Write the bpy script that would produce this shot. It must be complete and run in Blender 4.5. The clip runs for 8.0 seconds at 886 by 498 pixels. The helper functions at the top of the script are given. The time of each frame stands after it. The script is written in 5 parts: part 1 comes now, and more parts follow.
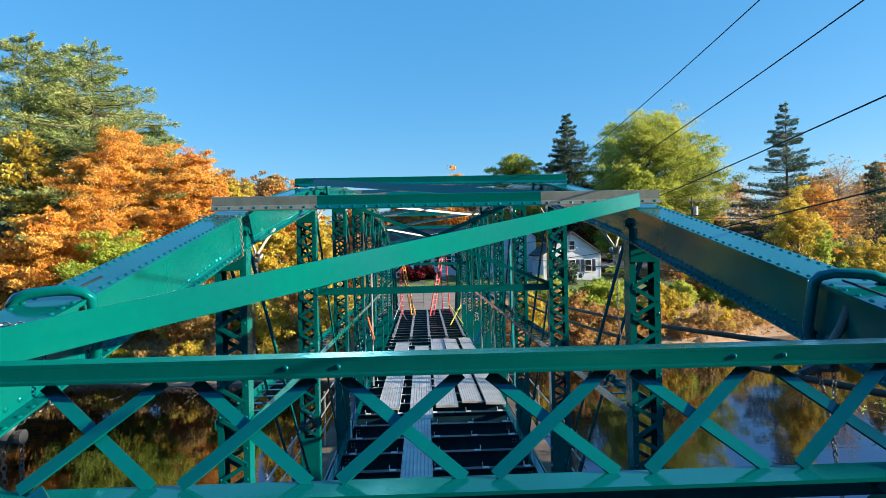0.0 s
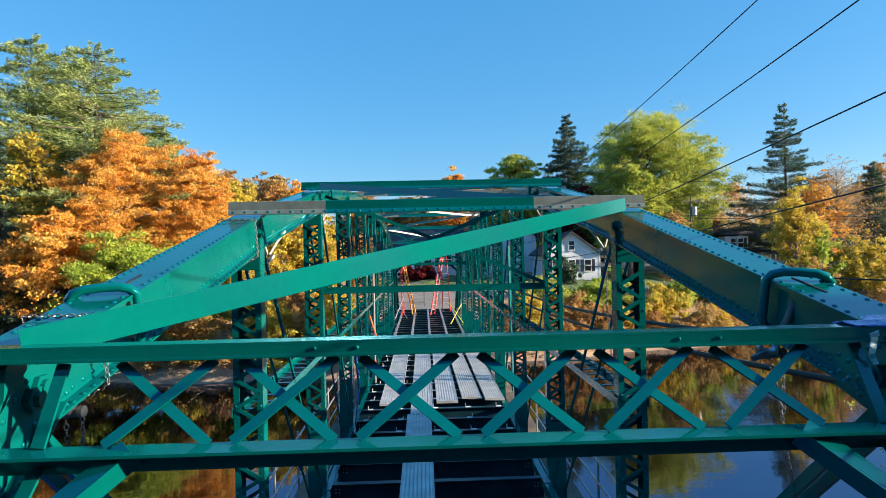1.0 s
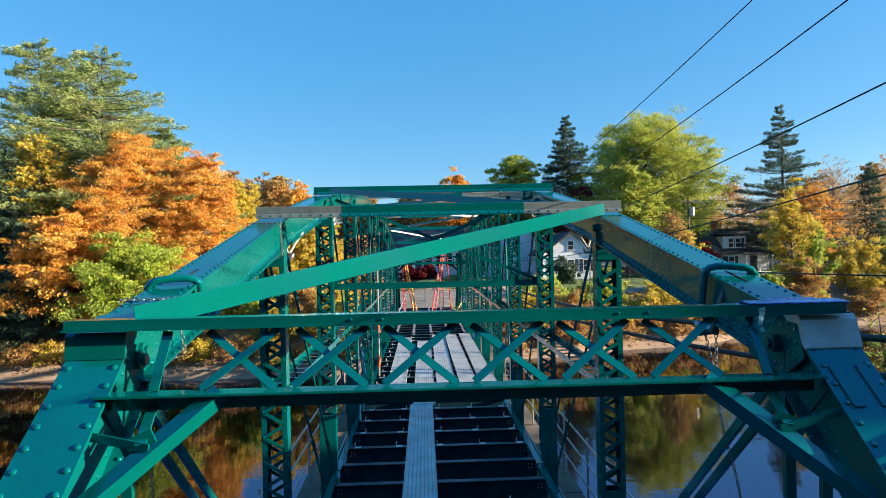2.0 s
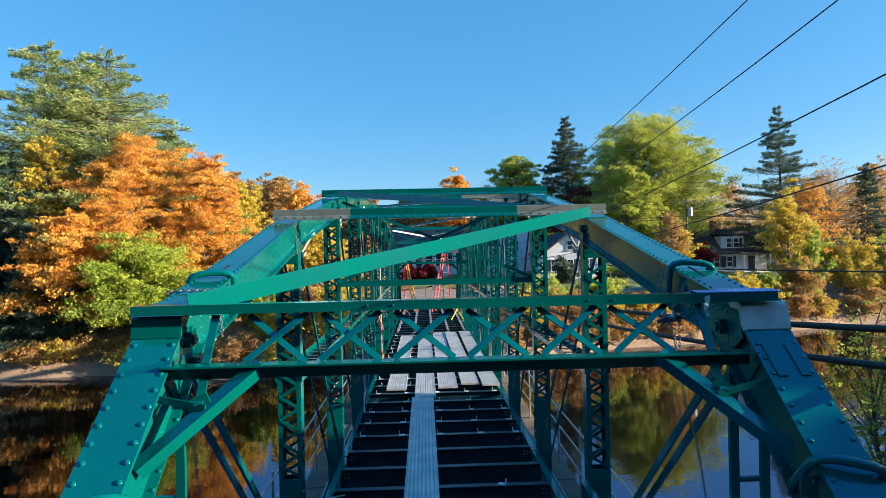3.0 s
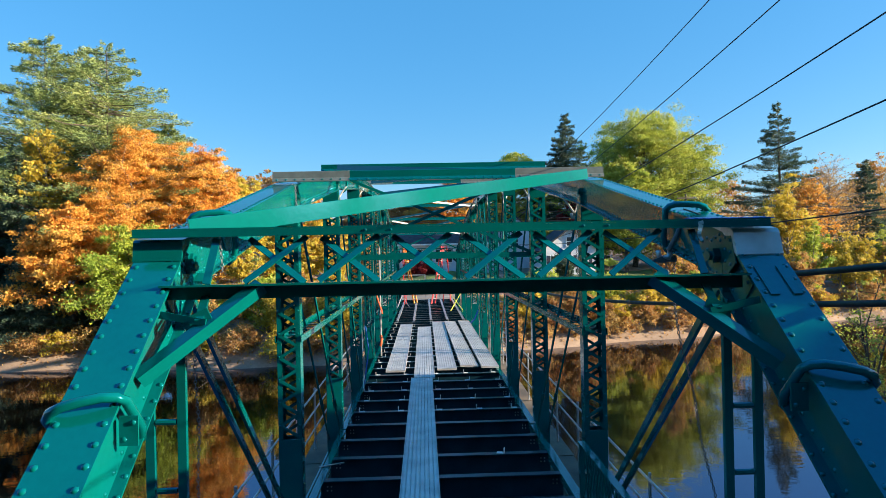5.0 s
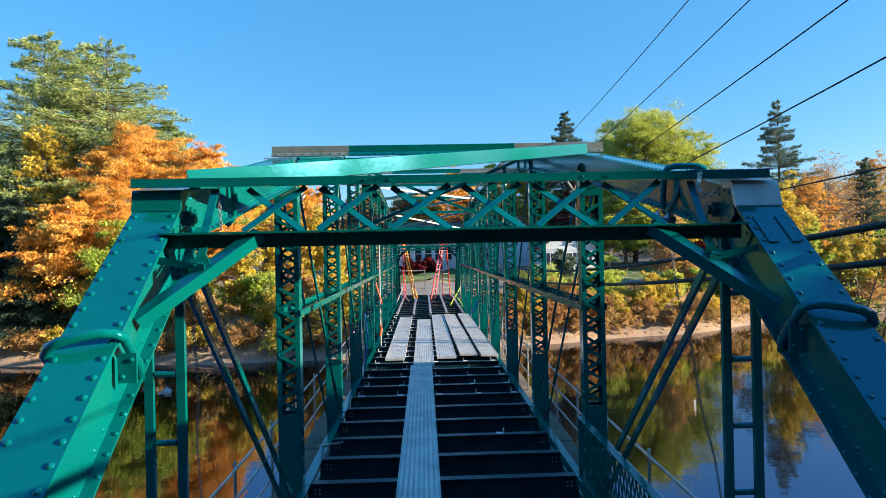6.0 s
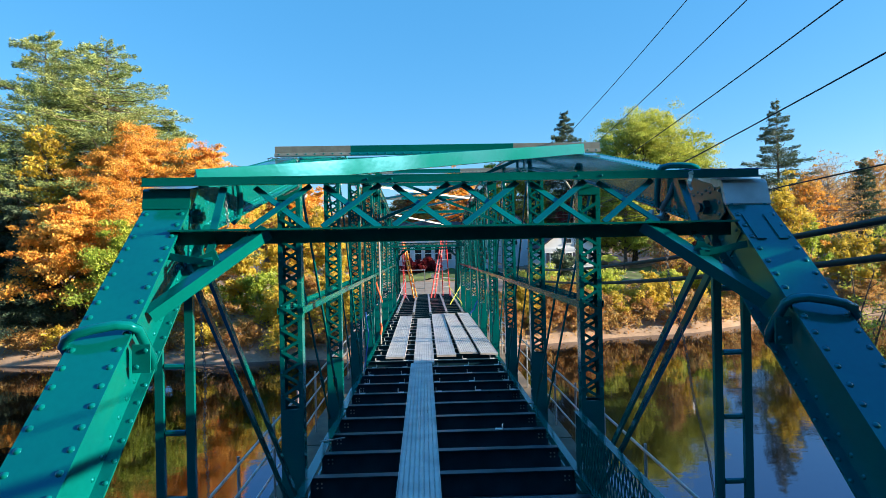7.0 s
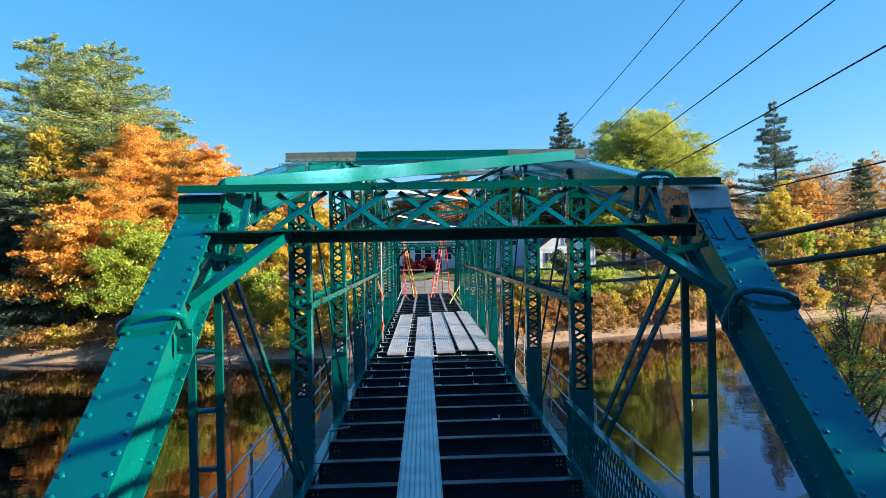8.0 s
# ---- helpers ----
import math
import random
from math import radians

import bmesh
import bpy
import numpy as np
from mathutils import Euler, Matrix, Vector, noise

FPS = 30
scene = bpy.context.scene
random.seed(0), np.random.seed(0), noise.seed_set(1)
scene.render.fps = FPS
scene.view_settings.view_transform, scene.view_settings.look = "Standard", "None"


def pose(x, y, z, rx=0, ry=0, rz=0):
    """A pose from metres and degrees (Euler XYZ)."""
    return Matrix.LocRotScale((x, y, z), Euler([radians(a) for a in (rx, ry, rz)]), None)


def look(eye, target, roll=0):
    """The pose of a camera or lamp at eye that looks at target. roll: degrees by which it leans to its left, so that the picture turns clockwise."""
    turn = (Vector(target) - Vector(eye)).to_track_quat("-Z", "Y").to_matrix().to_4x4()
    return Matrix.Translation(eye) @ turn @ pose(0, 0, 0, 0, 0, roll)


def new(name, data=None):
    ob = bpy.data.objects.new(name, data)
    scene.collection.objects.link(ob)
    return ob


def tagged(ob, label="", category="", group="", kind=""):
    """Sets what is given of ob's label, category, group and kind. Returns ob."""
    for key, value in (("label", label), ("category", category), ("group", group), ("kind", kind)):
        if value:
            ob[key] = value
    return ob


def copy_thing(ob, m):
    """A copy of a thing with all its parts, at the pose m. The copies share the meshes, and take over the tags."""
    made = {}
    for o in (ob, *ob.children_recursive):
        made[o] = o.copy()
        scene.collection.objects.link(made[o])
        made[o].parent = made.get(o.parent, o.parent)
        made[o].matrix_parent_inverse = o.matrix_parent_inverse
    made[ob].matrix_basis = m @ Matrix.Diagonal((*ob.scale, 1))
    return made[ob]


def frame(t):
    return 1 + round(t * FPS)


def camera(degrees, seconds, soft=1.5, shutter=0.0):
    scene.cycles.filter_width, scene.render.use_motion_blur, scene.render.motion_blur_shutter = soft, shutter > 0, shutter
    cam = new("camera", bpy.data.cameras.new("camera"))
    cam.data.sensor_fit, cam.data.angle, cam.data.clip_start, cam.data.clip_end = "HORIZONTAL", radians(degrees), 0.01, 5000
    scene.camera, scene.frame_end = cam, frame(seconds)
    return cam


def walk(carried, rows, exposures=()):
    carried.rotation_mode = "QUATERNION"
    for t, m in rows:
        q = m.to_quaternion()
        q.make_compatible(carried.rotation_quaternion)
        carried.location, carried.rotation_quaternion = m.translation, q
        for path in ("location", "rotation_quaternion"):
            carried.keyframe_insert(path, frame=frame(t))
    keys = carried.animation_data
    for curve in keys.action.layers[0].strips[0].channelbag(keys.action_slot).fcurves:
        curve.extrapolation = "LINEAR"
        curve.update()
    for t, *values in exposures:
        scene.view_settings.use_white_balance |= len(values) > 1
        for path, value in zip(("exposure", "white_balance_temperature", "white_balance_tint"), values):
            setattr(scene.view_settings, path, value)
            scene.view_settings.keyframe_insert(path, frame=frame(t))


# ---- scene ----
cam = camera(74.0, 8.0, soft=0.35)
METRES, EYE, TILT, LEAN, TURN = 3.138, 3.985, 0.0, 0.0, -1.95
ROWS = [
    (0, 0, 0.0000, 0, 0.00, 0.16, 1.17),
    (0.5, 0.0011, -0.0461, 0, 0.02, 0.18, 1.17),
    (1, 0.0025, -0.1437, 0.0032, 0.05, 0.16, 1.2),
    (1.5, 0.0012, -0.2734, 0.0022, 0.07, 0.16, 1.21),
    (3, 0.0009, -0.6380, -0.005, 0.14, 0.16, 1.21),
    (3.5, 0.0018, -0.6542, -0.004, 0.14, 0.15, 1.21),
    (4, 0.0027, -0.6587, -0.0386, 0.13, 0.15, 1.19),
    (4.5, 0.0028, -0.6568, -0.0975, 0.12, 0.16, 1.18),
    (6, 0.0026, -0.6554, -0.2744, 0.09, 0.17, 1.15),
    (6.5, 0.0023, -0.6571, -0.2821, 0.08, 0.16, 1.16),
    (7, 0.0019, -0.7010, -0.282, 0.07, 0.16, 1.14),
    (7.5, 0.0025, -0.7936, -0.2834, 0.06, 0.16, 1.13),
    (8, 0.0024, -0.8798, -0.2853, 0.04, 0.17, 1.13),
]
walk(cam, [(t, pose(-0.165, 0, EYE, TILT, LEAN, TURN) @ pose(METRES * x, METRES * y, METRES * z, 90 + pitch, roll, yaw)) for t, x, y, z, yaw, pitch, roll in ROWS],
     exposures=((0.0, 0.9), (3.5, 0.9), (4.5, 0.93), (6.0, 1.05), (8.0, 1.07)))

# ---- light ----
SUN_AZ, SUN_EL = radians(100.0), radians(15.0)   # azimuth clockwise from +y
world = bpy.data.worlds.new("sky")
scene.world = world
world.use_nodes = True
wn = world.node_tree
sky = wn.nodes.new("ShaderNodeTexSky")
sky.sky_type = "NISHITA"
sky.sun_disc = False
sky.sun_elevation, sky.sun_rotation = SUN_EL, SUN_AZ
sky.air_density, sky.dust_density, sky.ozone_density = 1.0, 0.7, 2.5
clear = wn.nodes.new("ShaderNodeHueSaturation")      # a deep clear autumn blue
clear.inputs["Saturation"].default_value = 1.3
wn.links.new(sky.outputs["Color"], clear.inputs["Color"])
azure = wn.nodes.new("ShaderNodeMix")                # the even azure of a very dry day
azure.data_type = "RGBA"
azure.inputs["Factor"].default_value = 0.5
azure.inputs["B"].default_value = (0.42, 2.0, 4.1, 1)
wn.links.new(clear.outputs["Color"], azure.inputs["A"])
height = wn.nodes.new("ShaderNodeTexCoord")          # deeper blue towards the zenith
split = wn.nodes.new("ShaderNodeSeparateXYZ")
wn.links.new(height.outputs["Generated"], split.inputs["Vector"])
rise = wn.nodes.new("ShaderNodeMapRange")
rise.inputs["From Min"].default_value, rise.inputs["From Max"].default_value = 0.5, 0.95
wn.links.new(split.outputs["Z"], rise.inputs["Value"])
deep = wn.nodes.new("ShaderNodeMix")
deep.data_type = "RGBA"
deep.inputs["B"].default_value = (0.2, 1.8, 5.0, 1)
wn.links.new(rise.outputs["Result"], deep.inputs["Factor"])
wn.links.new(azure.outputs["Result"], deep.inputs["A"])
wn.links.new(deep.outputs["Result"], wn.nodes["Background"].inputs["Color"])
wn.nodes["Background"].inputs["Strength"].default_value = 0.125
sun_data = bpy.data.lights.new("sun", "SUN")
sun_data.energy, sun_data.angle, sun_data.color = 9.0, radians(0.5), (1.0, 0.86, 0.64)
sun_dir = Vector((math.cos(SUN_EL) * math.sin(SUN_AZ), math.cos(SUN_EL) * math.cos(SUN_AZ), math.sin(SUN_EL)))
sun = new("sun", sun_data)
sun.matrix_world = look(tuple(sun_dir * 200), (0, 0, 0))

# ---- materials ----
def material(name, base, rough=0.5, metal=0.0, var=0.15, scale=3.0, bump=0.1, fine=40.0, spec=0.5, tint=None, island=0.0, coat=0.0):
    """A surface with variation at two scales and fine relief."""
    m = bpy.data.materials.new(name)
    m.use_nodes = True
    nt = m.node_tree
    b = nt.nodes["Principled BSDF"]
    b.inputs["Metallic"].default_value = metal
    b.inputs["Specular IOR Level"].default_value = spec
    b.inputs["Coat Weight"].default_value = coat
    b.inputs["Coat Roughness"].default_value = 0.16
    b.inputs["Coat IOR"].default_value = 1.55
    co = nt.nodes.new("ShaderNodeTexCoord")
    n1 = nt.nodes.new("ShaderNodeTexNoise")
    n1.inputs["Scale"].default_value, n1.inputs["Detail"].default_value = scale, 5.0
    n2 = nt.nodes.new("ShaderNodeTexNoise")
    n2.inputs["Scale"].default_value, n2.inputs["Detail"].default_value = fine, 3.0
    geo = nt.nodes.new("ShaderNodeNewGeometry")
    nt.links.new(geo.outputs["Position"], n1.inputs["Vector"])
    nt.links.new(geo.outputs["Position"], n2.inputs["Vector"])
    mix = nt.nodes.new("ShaderNodeMix")
    mix.data_type = "RGBA"
    other = tint or tuple(c * (1 - 2.2 * var) for c in base)
    mix.inputs["A"].default_value = (*base, 1)
    mix.inputs["B"].default_value = (*other, 1)
    ramp = nt.nodes.new("ShaderNodeMapRange")
    ramp.inputs["From Min"].default_value, ramp.inputs["From Max"].default_value = 0.38, 0.68
    nt.links.new(n1.outputs["Fac"], ramp.inputs["Value"])
    nt.links.new(ramp.outputs["Result"], mix.inputs["Factor"])
    hsv = nt.nodes.new("ShaderNodeHueSaturation")
    nt.links.new(mix.outputs["Result"], hsv.inputs["Color"])
    val = nt.nodes.new("ShaderNodeMapRange")
    val.inputs["To Min"].default_value, val.inputs["To Max"].default_value = 1 - var, 1 + var
    nt.links.new(n2.outputs["Fac"], val.inputs["Value"])
    last = val.outputs["Result"]
    if island:
        oi = nt.nodes.new("ShaderNodeObjectInfo")
        add = nt.nodes.new("ShaderNodeMath")
        add.operation = "MULTIPLY_ADD"
        nt.links.new(oi.outputs["Random"], add.inputs[0])
        add.inputs[1].default_value = island
        nt.links.new(last, add.inputs[2])
        sub = nt.nodes.new("ShaderNodeMath")
        sub.operation = "SUBTRACT"
        nt.links.new(add.outputs[0], sub.inputs[0])
        sub.inputs[1].default_value = island / 2
        last = sub.outputs[0]
    nt.links.new(last, hsv.inputs["Value"])
    nt.links.new(hsv.outputs["Color"], b.inputs["Base Color"])
    rr = nt.nodes.new("ShaderNodeMapRange")
    rr.inputs["To Min"].default_value, rr.inputs["To Max"].default_value = max(0.02, rough - 0.08), min(1, rough + 0.1)
    nt.links.new(n1.outputs["Fac"], rr.inputs["Value"])
    nt.links.new(rr.outputs["Result"], b.inputs["Roughness"])
    if bump:
        bp = nt.nodes.new("ShaderNodeBump")
        bp.inputs["Strength"].default_value, bp.inputs["Distance"].default_value = bump, 0.01
        nt.links.new(n2.outputs["Fac"], bp.inputs["Height"])
        nt.links.new(bp.outputs["Normal"], b.inputs["Normal"])
    return m


def leaf_material(name, colours, through_light=0.48):
    """Leaves: each leaf takes one of a few tones, and lets some light through."""
    m = bpy.data.materials.new(name)
    m.use_nodes = True
    nt = m.node_tree
    b = nt.nodes["Principled BSDF"]
    b.inputs["Roughness"].default_value = 0.55
    b.inputs["Specular IOR Level"].default_value = 0.3
    geo = nt.nodes.new("ShaderNodeNewGeometry")
    ramp = nt.nodes.new("ShaderNodeValToRGB")
    while len(ramp.color_ramp.elements) < len(colours):
        ramp.color_ramp.elements.new(0.5)
    for i, c in enumerate(colours):
        ramp.color_ramp.elements[i].position = i / (len(colours) - 1)
        ramp.color_ramp.elements[i].color = (*c, 1)
    noi = nt.nodes.new("ShaderNodeTexNoise")
    noi.inputs["Scale"].default_value = 0.45
    nt.links.new(geo.outputs["Position"], noi.inputs["Vector"])
    mx = nt.nodes.new("ShaderNodeMath")
    mx.operation = "MULTIPLY_ADD"
    nt.links.new(geo.outputs["Random Per Island"], mx.inputs[0])
    mx.inputs[1].default_value = 0.5
    sc = nt.nodes.new("ShaderNodeMapRange")
    sc.inputs["From Min"].default_value, sc.inputs["From Max"].default_value = 0.3, 0.7
    sc.inputs["To Max"].default_value = 0.5
    nt.links.new(noi.outputs["Fac"], sc.inputs["Value"])
    nt.links.new(sc.outputs["Result"], mx.inputs[2])
    nt.links.new(mx.outputs[0], ramp.inputs["Fac"])
    nt.links.new(ramp.outputs["Color"], b.inputs["Base Color"])
    tr = nt.nodes.new("ShaderNodeBsdfTranslucent")
    nt.links.new(ramp.outputs["Color"], tr.inputs["Color"])
    ms = nt.nodes.new("ShaderNodeMixShader")
    ms.inputs["Fac"].default_value = through_light
    nt.links.new(b.outputs["BSDF"], ms.inputs[1])
    nt.links.new(tr.outputs["BSDF"], ms.inputs[2])
    nt.links.new(ms.outputs["Shader"], nt.nodes["Material Output"].inputs["Surface"])
    return m


PAINT = material("green_bridge_paint", (0.0005, 0.1, 0.089), rough=0.12, var=0.1, scale=1.6, bump=0.05, fine=25, tint=(0.0005, 0.08, 0.08), spec=0.85)
PAINT.node_tree.nodes["Principled BSDF"].inputs["Specular Tint"].default_value = (0.12, 0.62, 1.0, 1)   # reflections tinted blue, standing in for blue skylight on shaded paint
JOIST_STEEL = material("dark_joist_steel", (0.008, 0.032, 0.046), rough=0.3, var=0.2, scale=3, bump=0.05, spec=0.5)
CAP = material("worn_grey_cap", (0.42, 0.5, 0.49), rough=0.28, var=0.15, scale=5, bump=0.06, spec=0.8)
# blue reflection tint on the joists stands in for skylight in the deck's shade
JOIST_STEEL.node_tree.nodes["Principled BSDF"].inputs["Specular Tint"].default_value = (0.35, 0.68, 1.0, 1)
PALE = material("pale_primer", (0.45, 0.46, 0.45), rough=0.5, var=0.08, scale=4, bump=0.08)
PRIMER = material("grey_primer", (0.12, 0.15, 0.145), rough=0.6, var=0.15, scale=6, bump=0.1)
ALU = material("aluminium_plank", (0.55, 0.55, 0.54), rough=0.45, metal=0.35, var=0.12, scale=2.5, fine=60, tint=(0.4, 0.4, 0.4))
GALV = material("galvanised_steel", (0.45, 0.46, 0.47), rough=0.4, metal=0.8, var=0.15)
ZINC = material("bright_zinc", (0.66, 0.68, 0.7), rough=0.4, metal=0.2, var=0.15)
RED_FIBRE = material("red_fibreglass", (0.62, 0.03, 0.03), rough=0.4)
YELLOW_FIBRE = material("orange_yellow_fibreglass", (0.75, 0.3, 0.02), rough=0.4)
CABLE = material("black_cable", (0.012, 0.012, 0.014), rough=0.6, var=0.1)
BARK = material("bark", (0.12, 0.09, 0.07), rough=0.9, var=0.3, scale=4, bump=0.6, fine=18)
BARK_GREY = material("grey_bark", (0.26, 0.23, 0.2), rough=0.9, var=0.3, scale=4, bump=0.6, fine=18)
GROUND = material("leafy_ground", (0.29, 0.2, 0.135), rough=0.95, var=0.3, scale=0.35, fine=6, bump=0.6, tint=(0.2, 0.13, 0.085))
WHITE = material("white_clapboard", (0.64, 0.66, 0.7), rough=0.6, var=0.05, scale=1)
ROOF = material("dark_shingle", (0.05, 0.05, 0.055), rough=0.85, var=0.25, scale=2)
GLASS = material("window_glass", (0.02, 0.025, 0.03), rough=0.05, var=0.1)
ORANGE = leaf_material("orange_leaves", [(0.48, 0.15, 0.03), (0.63, 0.28, 0.045), (0.7, 0.4, 0.075), (0.72, 0.5, 0.13)], 0.42)
YELLOW = leaf_material("yellow_leaves", [(0.36, 0.24, 0.03), (0.56, 0.4, 0.05), (0.5, 0.42, 0.06), (0.64, 0.38, 0.05)])
GREEN = leaf_material("green_yellow_leaves", [(0.17, 0.24, 0.032), (0.31, 0.37, 0.055), (0.43, 0.45, 0.075), (0.54, 0.48, 0.085)])
LIME = leaf_material("bright_green_leaves", [(0.16, 0.24, 0.03), (0.27, 0.36, 0.045), (0.38, 0.44, 0.06), (0.46, 0.44, 0.06)])
PINE = leaf_material("pine_needles", [(0.09, 0.15, 0.05), (0.18, 0.25, 0.08), (0.29, 0.34, 0.11), (0.4, 0.39, 0.12)], 0.3)
SPRUCE = leaf_material("spruce_needles", [(0.04, 0.075, 0.05), (0.065, 0.105, 0.065), (0.1, 0.14, 0.08)], 0.25)
DEEP = leaf_material("dark_green_leaves", [(0.035, 0.06, 0.02), (0.06, 0.1, 0.03), (0.1, 0.12, 0.035)], 0.2)
RUST = leaf_material("russet_leaves", [(0.26, 0.12, 0.05), (0.4, 0.2, 0.06), (0.45, 0.3, 0.1), (0.34, 0.28, 0.1)])
RED = leaf_material("dark_red_leaves", [(0.12, 0.008, 0.012), (0.2, 0.015, 0.02), (0.28, 0.03, 0.03)])

# ---- building helpers ----
PLACE = {}          # where each thing and part stands in the world


def thing(name, at=(0, 0, 0), label="", category="", group="", kind=""):
    ob = new(name)
    ob.empty_display_size = 0.2
    ob.location = at
    PLACE[ob] = Matrix.Translation(at)
    return tagged(ob, label, category, group, kind)


def part(name, bm, mat, parent=None, label="", at=None, kind="", smooth=False):
    """Links a bmesh (built in world metres) or a ready mesh as one object under its parent."""
    if isinstance(bm, bmesh.types.BMesh):
        me = bpy.data.meshes.new(name)
        bm.normal_update()
        bm.to_mesh(me)
        bm.free()
    else:
        me = bm
    if mat and not me.materials:
        me.materials.append(mat)
    if smooth:
        me.shade_smooth()
    ob = new(name, me)
    here = at if at is not None else Matrix.Identity(4)
    PLACE[ob] = here
    if parent:
        ob.parent = parent
        ob.matrix_basis = PLACE[parent].inverted() @ here
    else:
        ob.matrix_basis = here
    return tagged(ob, label, kind=kind)


def B():
    return bmesh.new()


def axes(p, q, up=(0, 0, 1)):
    p, q = Vector(p), Vector(q)
    d = (q - p).normalized()
    u = d.cross(Vector(up))
    if u.length < 1e-4:
        u = d.cross(Vector((0, 1, 0)))
    u.normalize()
    return p, q, d, u, u.cross(d)


def section(bm, p, q, outline, up=(0, 0, 1), cap=True):
    """Extrudes an outline of (u, v), u to the side and v up, from p to q."""
    p, q, d, u, v = axes(p, q, up)
    a = [bm.verts.new(p + u * s + v * t) for s, t in outline]
    b = [bm.verts.new(q + u * s + v * t) for s, t in outline]
    n = len(outline)
    for i in range(n):
        j = (i + 1) % n
        bm.faces.new((a[i], a[j], b[j], b[i]))
    if cap:
        bm.faces.new(list(reversed(a)))
        bm.faces.new(b)
    return bm


def rect(w, h, u=0.0, v=0.0):
    return [(u - w / 2, v - h / 2), (u + w / 2, v - h / 2), (u + w / 2, v + h / 2), (u - w / 2, v + h / 2)]


def ell(w, h, t):
    """An angle, its heel at the origin."""
    return [(0, 0), (w, 0), (w, t), (t, t), (t, h), (0, h)] if w > 0 else [(0, 0), (0, h), (-t, h), (-t, t), (w, t), (w, 0)]


def eye_beam(w, h, tf, tw):
    a, b = w / 2, tw / 2
    return [(-a, -h), (a, -h), (a, -h + tf), (b, -h + tf), (b, -tf), (a, -tf), (a, 0), (-a, 0), (-a, -tf), (-b, -tf), (-b, -h + tf), (-a, -h + tf)]


def beam(bm, p, q, w, h, up=(0, 0, 1)):
    return section(bm, p, q, rect(w, h), up)


def box(bm, x0, x1, y0, y1, z0, z1):
    v = [bm.verts.new((x, y, z)) for z in (z0, z1) for x, y in ((x0, y0), (x1, y0), (x1, y1), (x0, y1))]
    for f in ((3, 2, 1, 0), (4, 5, 6, 7), (0, 1, 5, 4), (1, 2, 6, 5), (2, 3, 7, 6), (3, 0, 4, 7)):
        bm.faces.new([v[i] for i in f])
    return bm


def ring_tube(bm, pts, r, n=8, r2=None):
    """A round bar along a line of points, tapering from r to r2."""
    pts = [Vector(p) for p in pts]
    r2 = r if r2 is None else r2
    last = None
    for i, p in enumerate(pts):
        d = (pts[min(i + 1, len(pts) - 1)] - pts[max(i - 1, 0)]).normalized()
        u = d.cross(Vector((0, 0, 1)))
        if u.length < 0.05:
            u = d.cross(Vector((0, 1, 0)))
        u.normalize()
        v = u.cross(d)
        rr = r + (r2 - r) * i / max(1, len(pts) - 1)
        now = [bm.verts.new(p + (u * math.cos(2 * math.pi * k / n) + v * math.sin(2 * math.pi * k / n)) * rr) for k in range(n)]
        if last:
            for k in range(n):
                bm.faces.new((last[k], last[(k + 1) % n], now[(k + 1) % n], now[k]))
        else:
            bm.faces.new(list(reversed(now)))
        last = now
    bm.faces.new(last)
    return bm


def rivet_mesh(r=0.015, h=0.009):
    bm = B()
    n = 8
    rings = [[bm.verts.new((r * k * math.cos(2 * math.pi * i / n), r * k * math.sin(2 * math.pi * i / n), z)) for i in range(n)] for k, z in ((1.0, 0.0), (0.72, h * 0.75))]
    top = bm.verts.new((0, 0, h))
    for i in range(n):
        j = (i + 1) % n
        bm.faces.new((rings[0][i], rings[0][j], rings[1][j], rings[1][i]))
        bm.faces.new((rings[1][i], rings[1][j], top))
    me = bpy.data.meshes.new("rivet")
    bm.to_mesh(me)
    bm.free()
    me.materials.append(PAINT)
    me.shade_smooth()
    return me


RIVET = rivet_mesh()
BOLT_SMALL = rivet_mesh(0.009, 0.006)
RIVET_BIG = rivet_mesh(0.02, 0.011)


def rivet_row(parent, p, q, normal, count, mesh=None, singles=True):
    """A row of rivet heads from p to q on a face with that normal."""
    p, q, nrm = Vector(p), Vector(q), Vector(normal).normalized()
    turn = nrm.to_track_quat("Z", "Y").to_matrix().to_4x4()
    if singles:
        for i in range(count):
            at = Matrix.Translation(p.lerp(q, (i + 0.5) / count)) @ turn
            part("rivet", mesh or RIVET, None, parent, at=at)
    else:
        bm = B()
        src = mesh or RIVET
        for i in range(count):
            at = Matrix.Translation(p.lerp(q, (i + 0.5) / count)) @ turn
            vs = [bm.verts.new(at @ v.co) for v in src.vertices]
            for f in src.polygons:
                bm.faces.new([vs[k] for k in f.vertices])
        part("riveted_seam", bm, PAINT, parent, kind="stuff")


# ---- the bridge: plan ----
PANEL, Y0, HALF, PANELS = 3.77, -1.64, 2.05, 11
TOPS = [0.05, 3.575, 4.41, 5.06, 5.46, 5.65, 5.65, 5.46, 5.06, 4.41, 3.575, 0.05]


def node_y(k):
    return Y0 + PANEL * k + (-0.15, -0.01)[k] if k < 2 else Y0 + PANEL * k - 0.11 if k > PANELS - 2 else Y0 + PANEL * k


def top(k, s):
    """The top of the chord at panel point k; s is -1 or 1 for the side."""
    return Vector((s * HALF + (0.03 if k < 2 else 0.0), node_y(k), TOPS[k]))


CHORD_W, CHORD_H = 0.315, 0.34


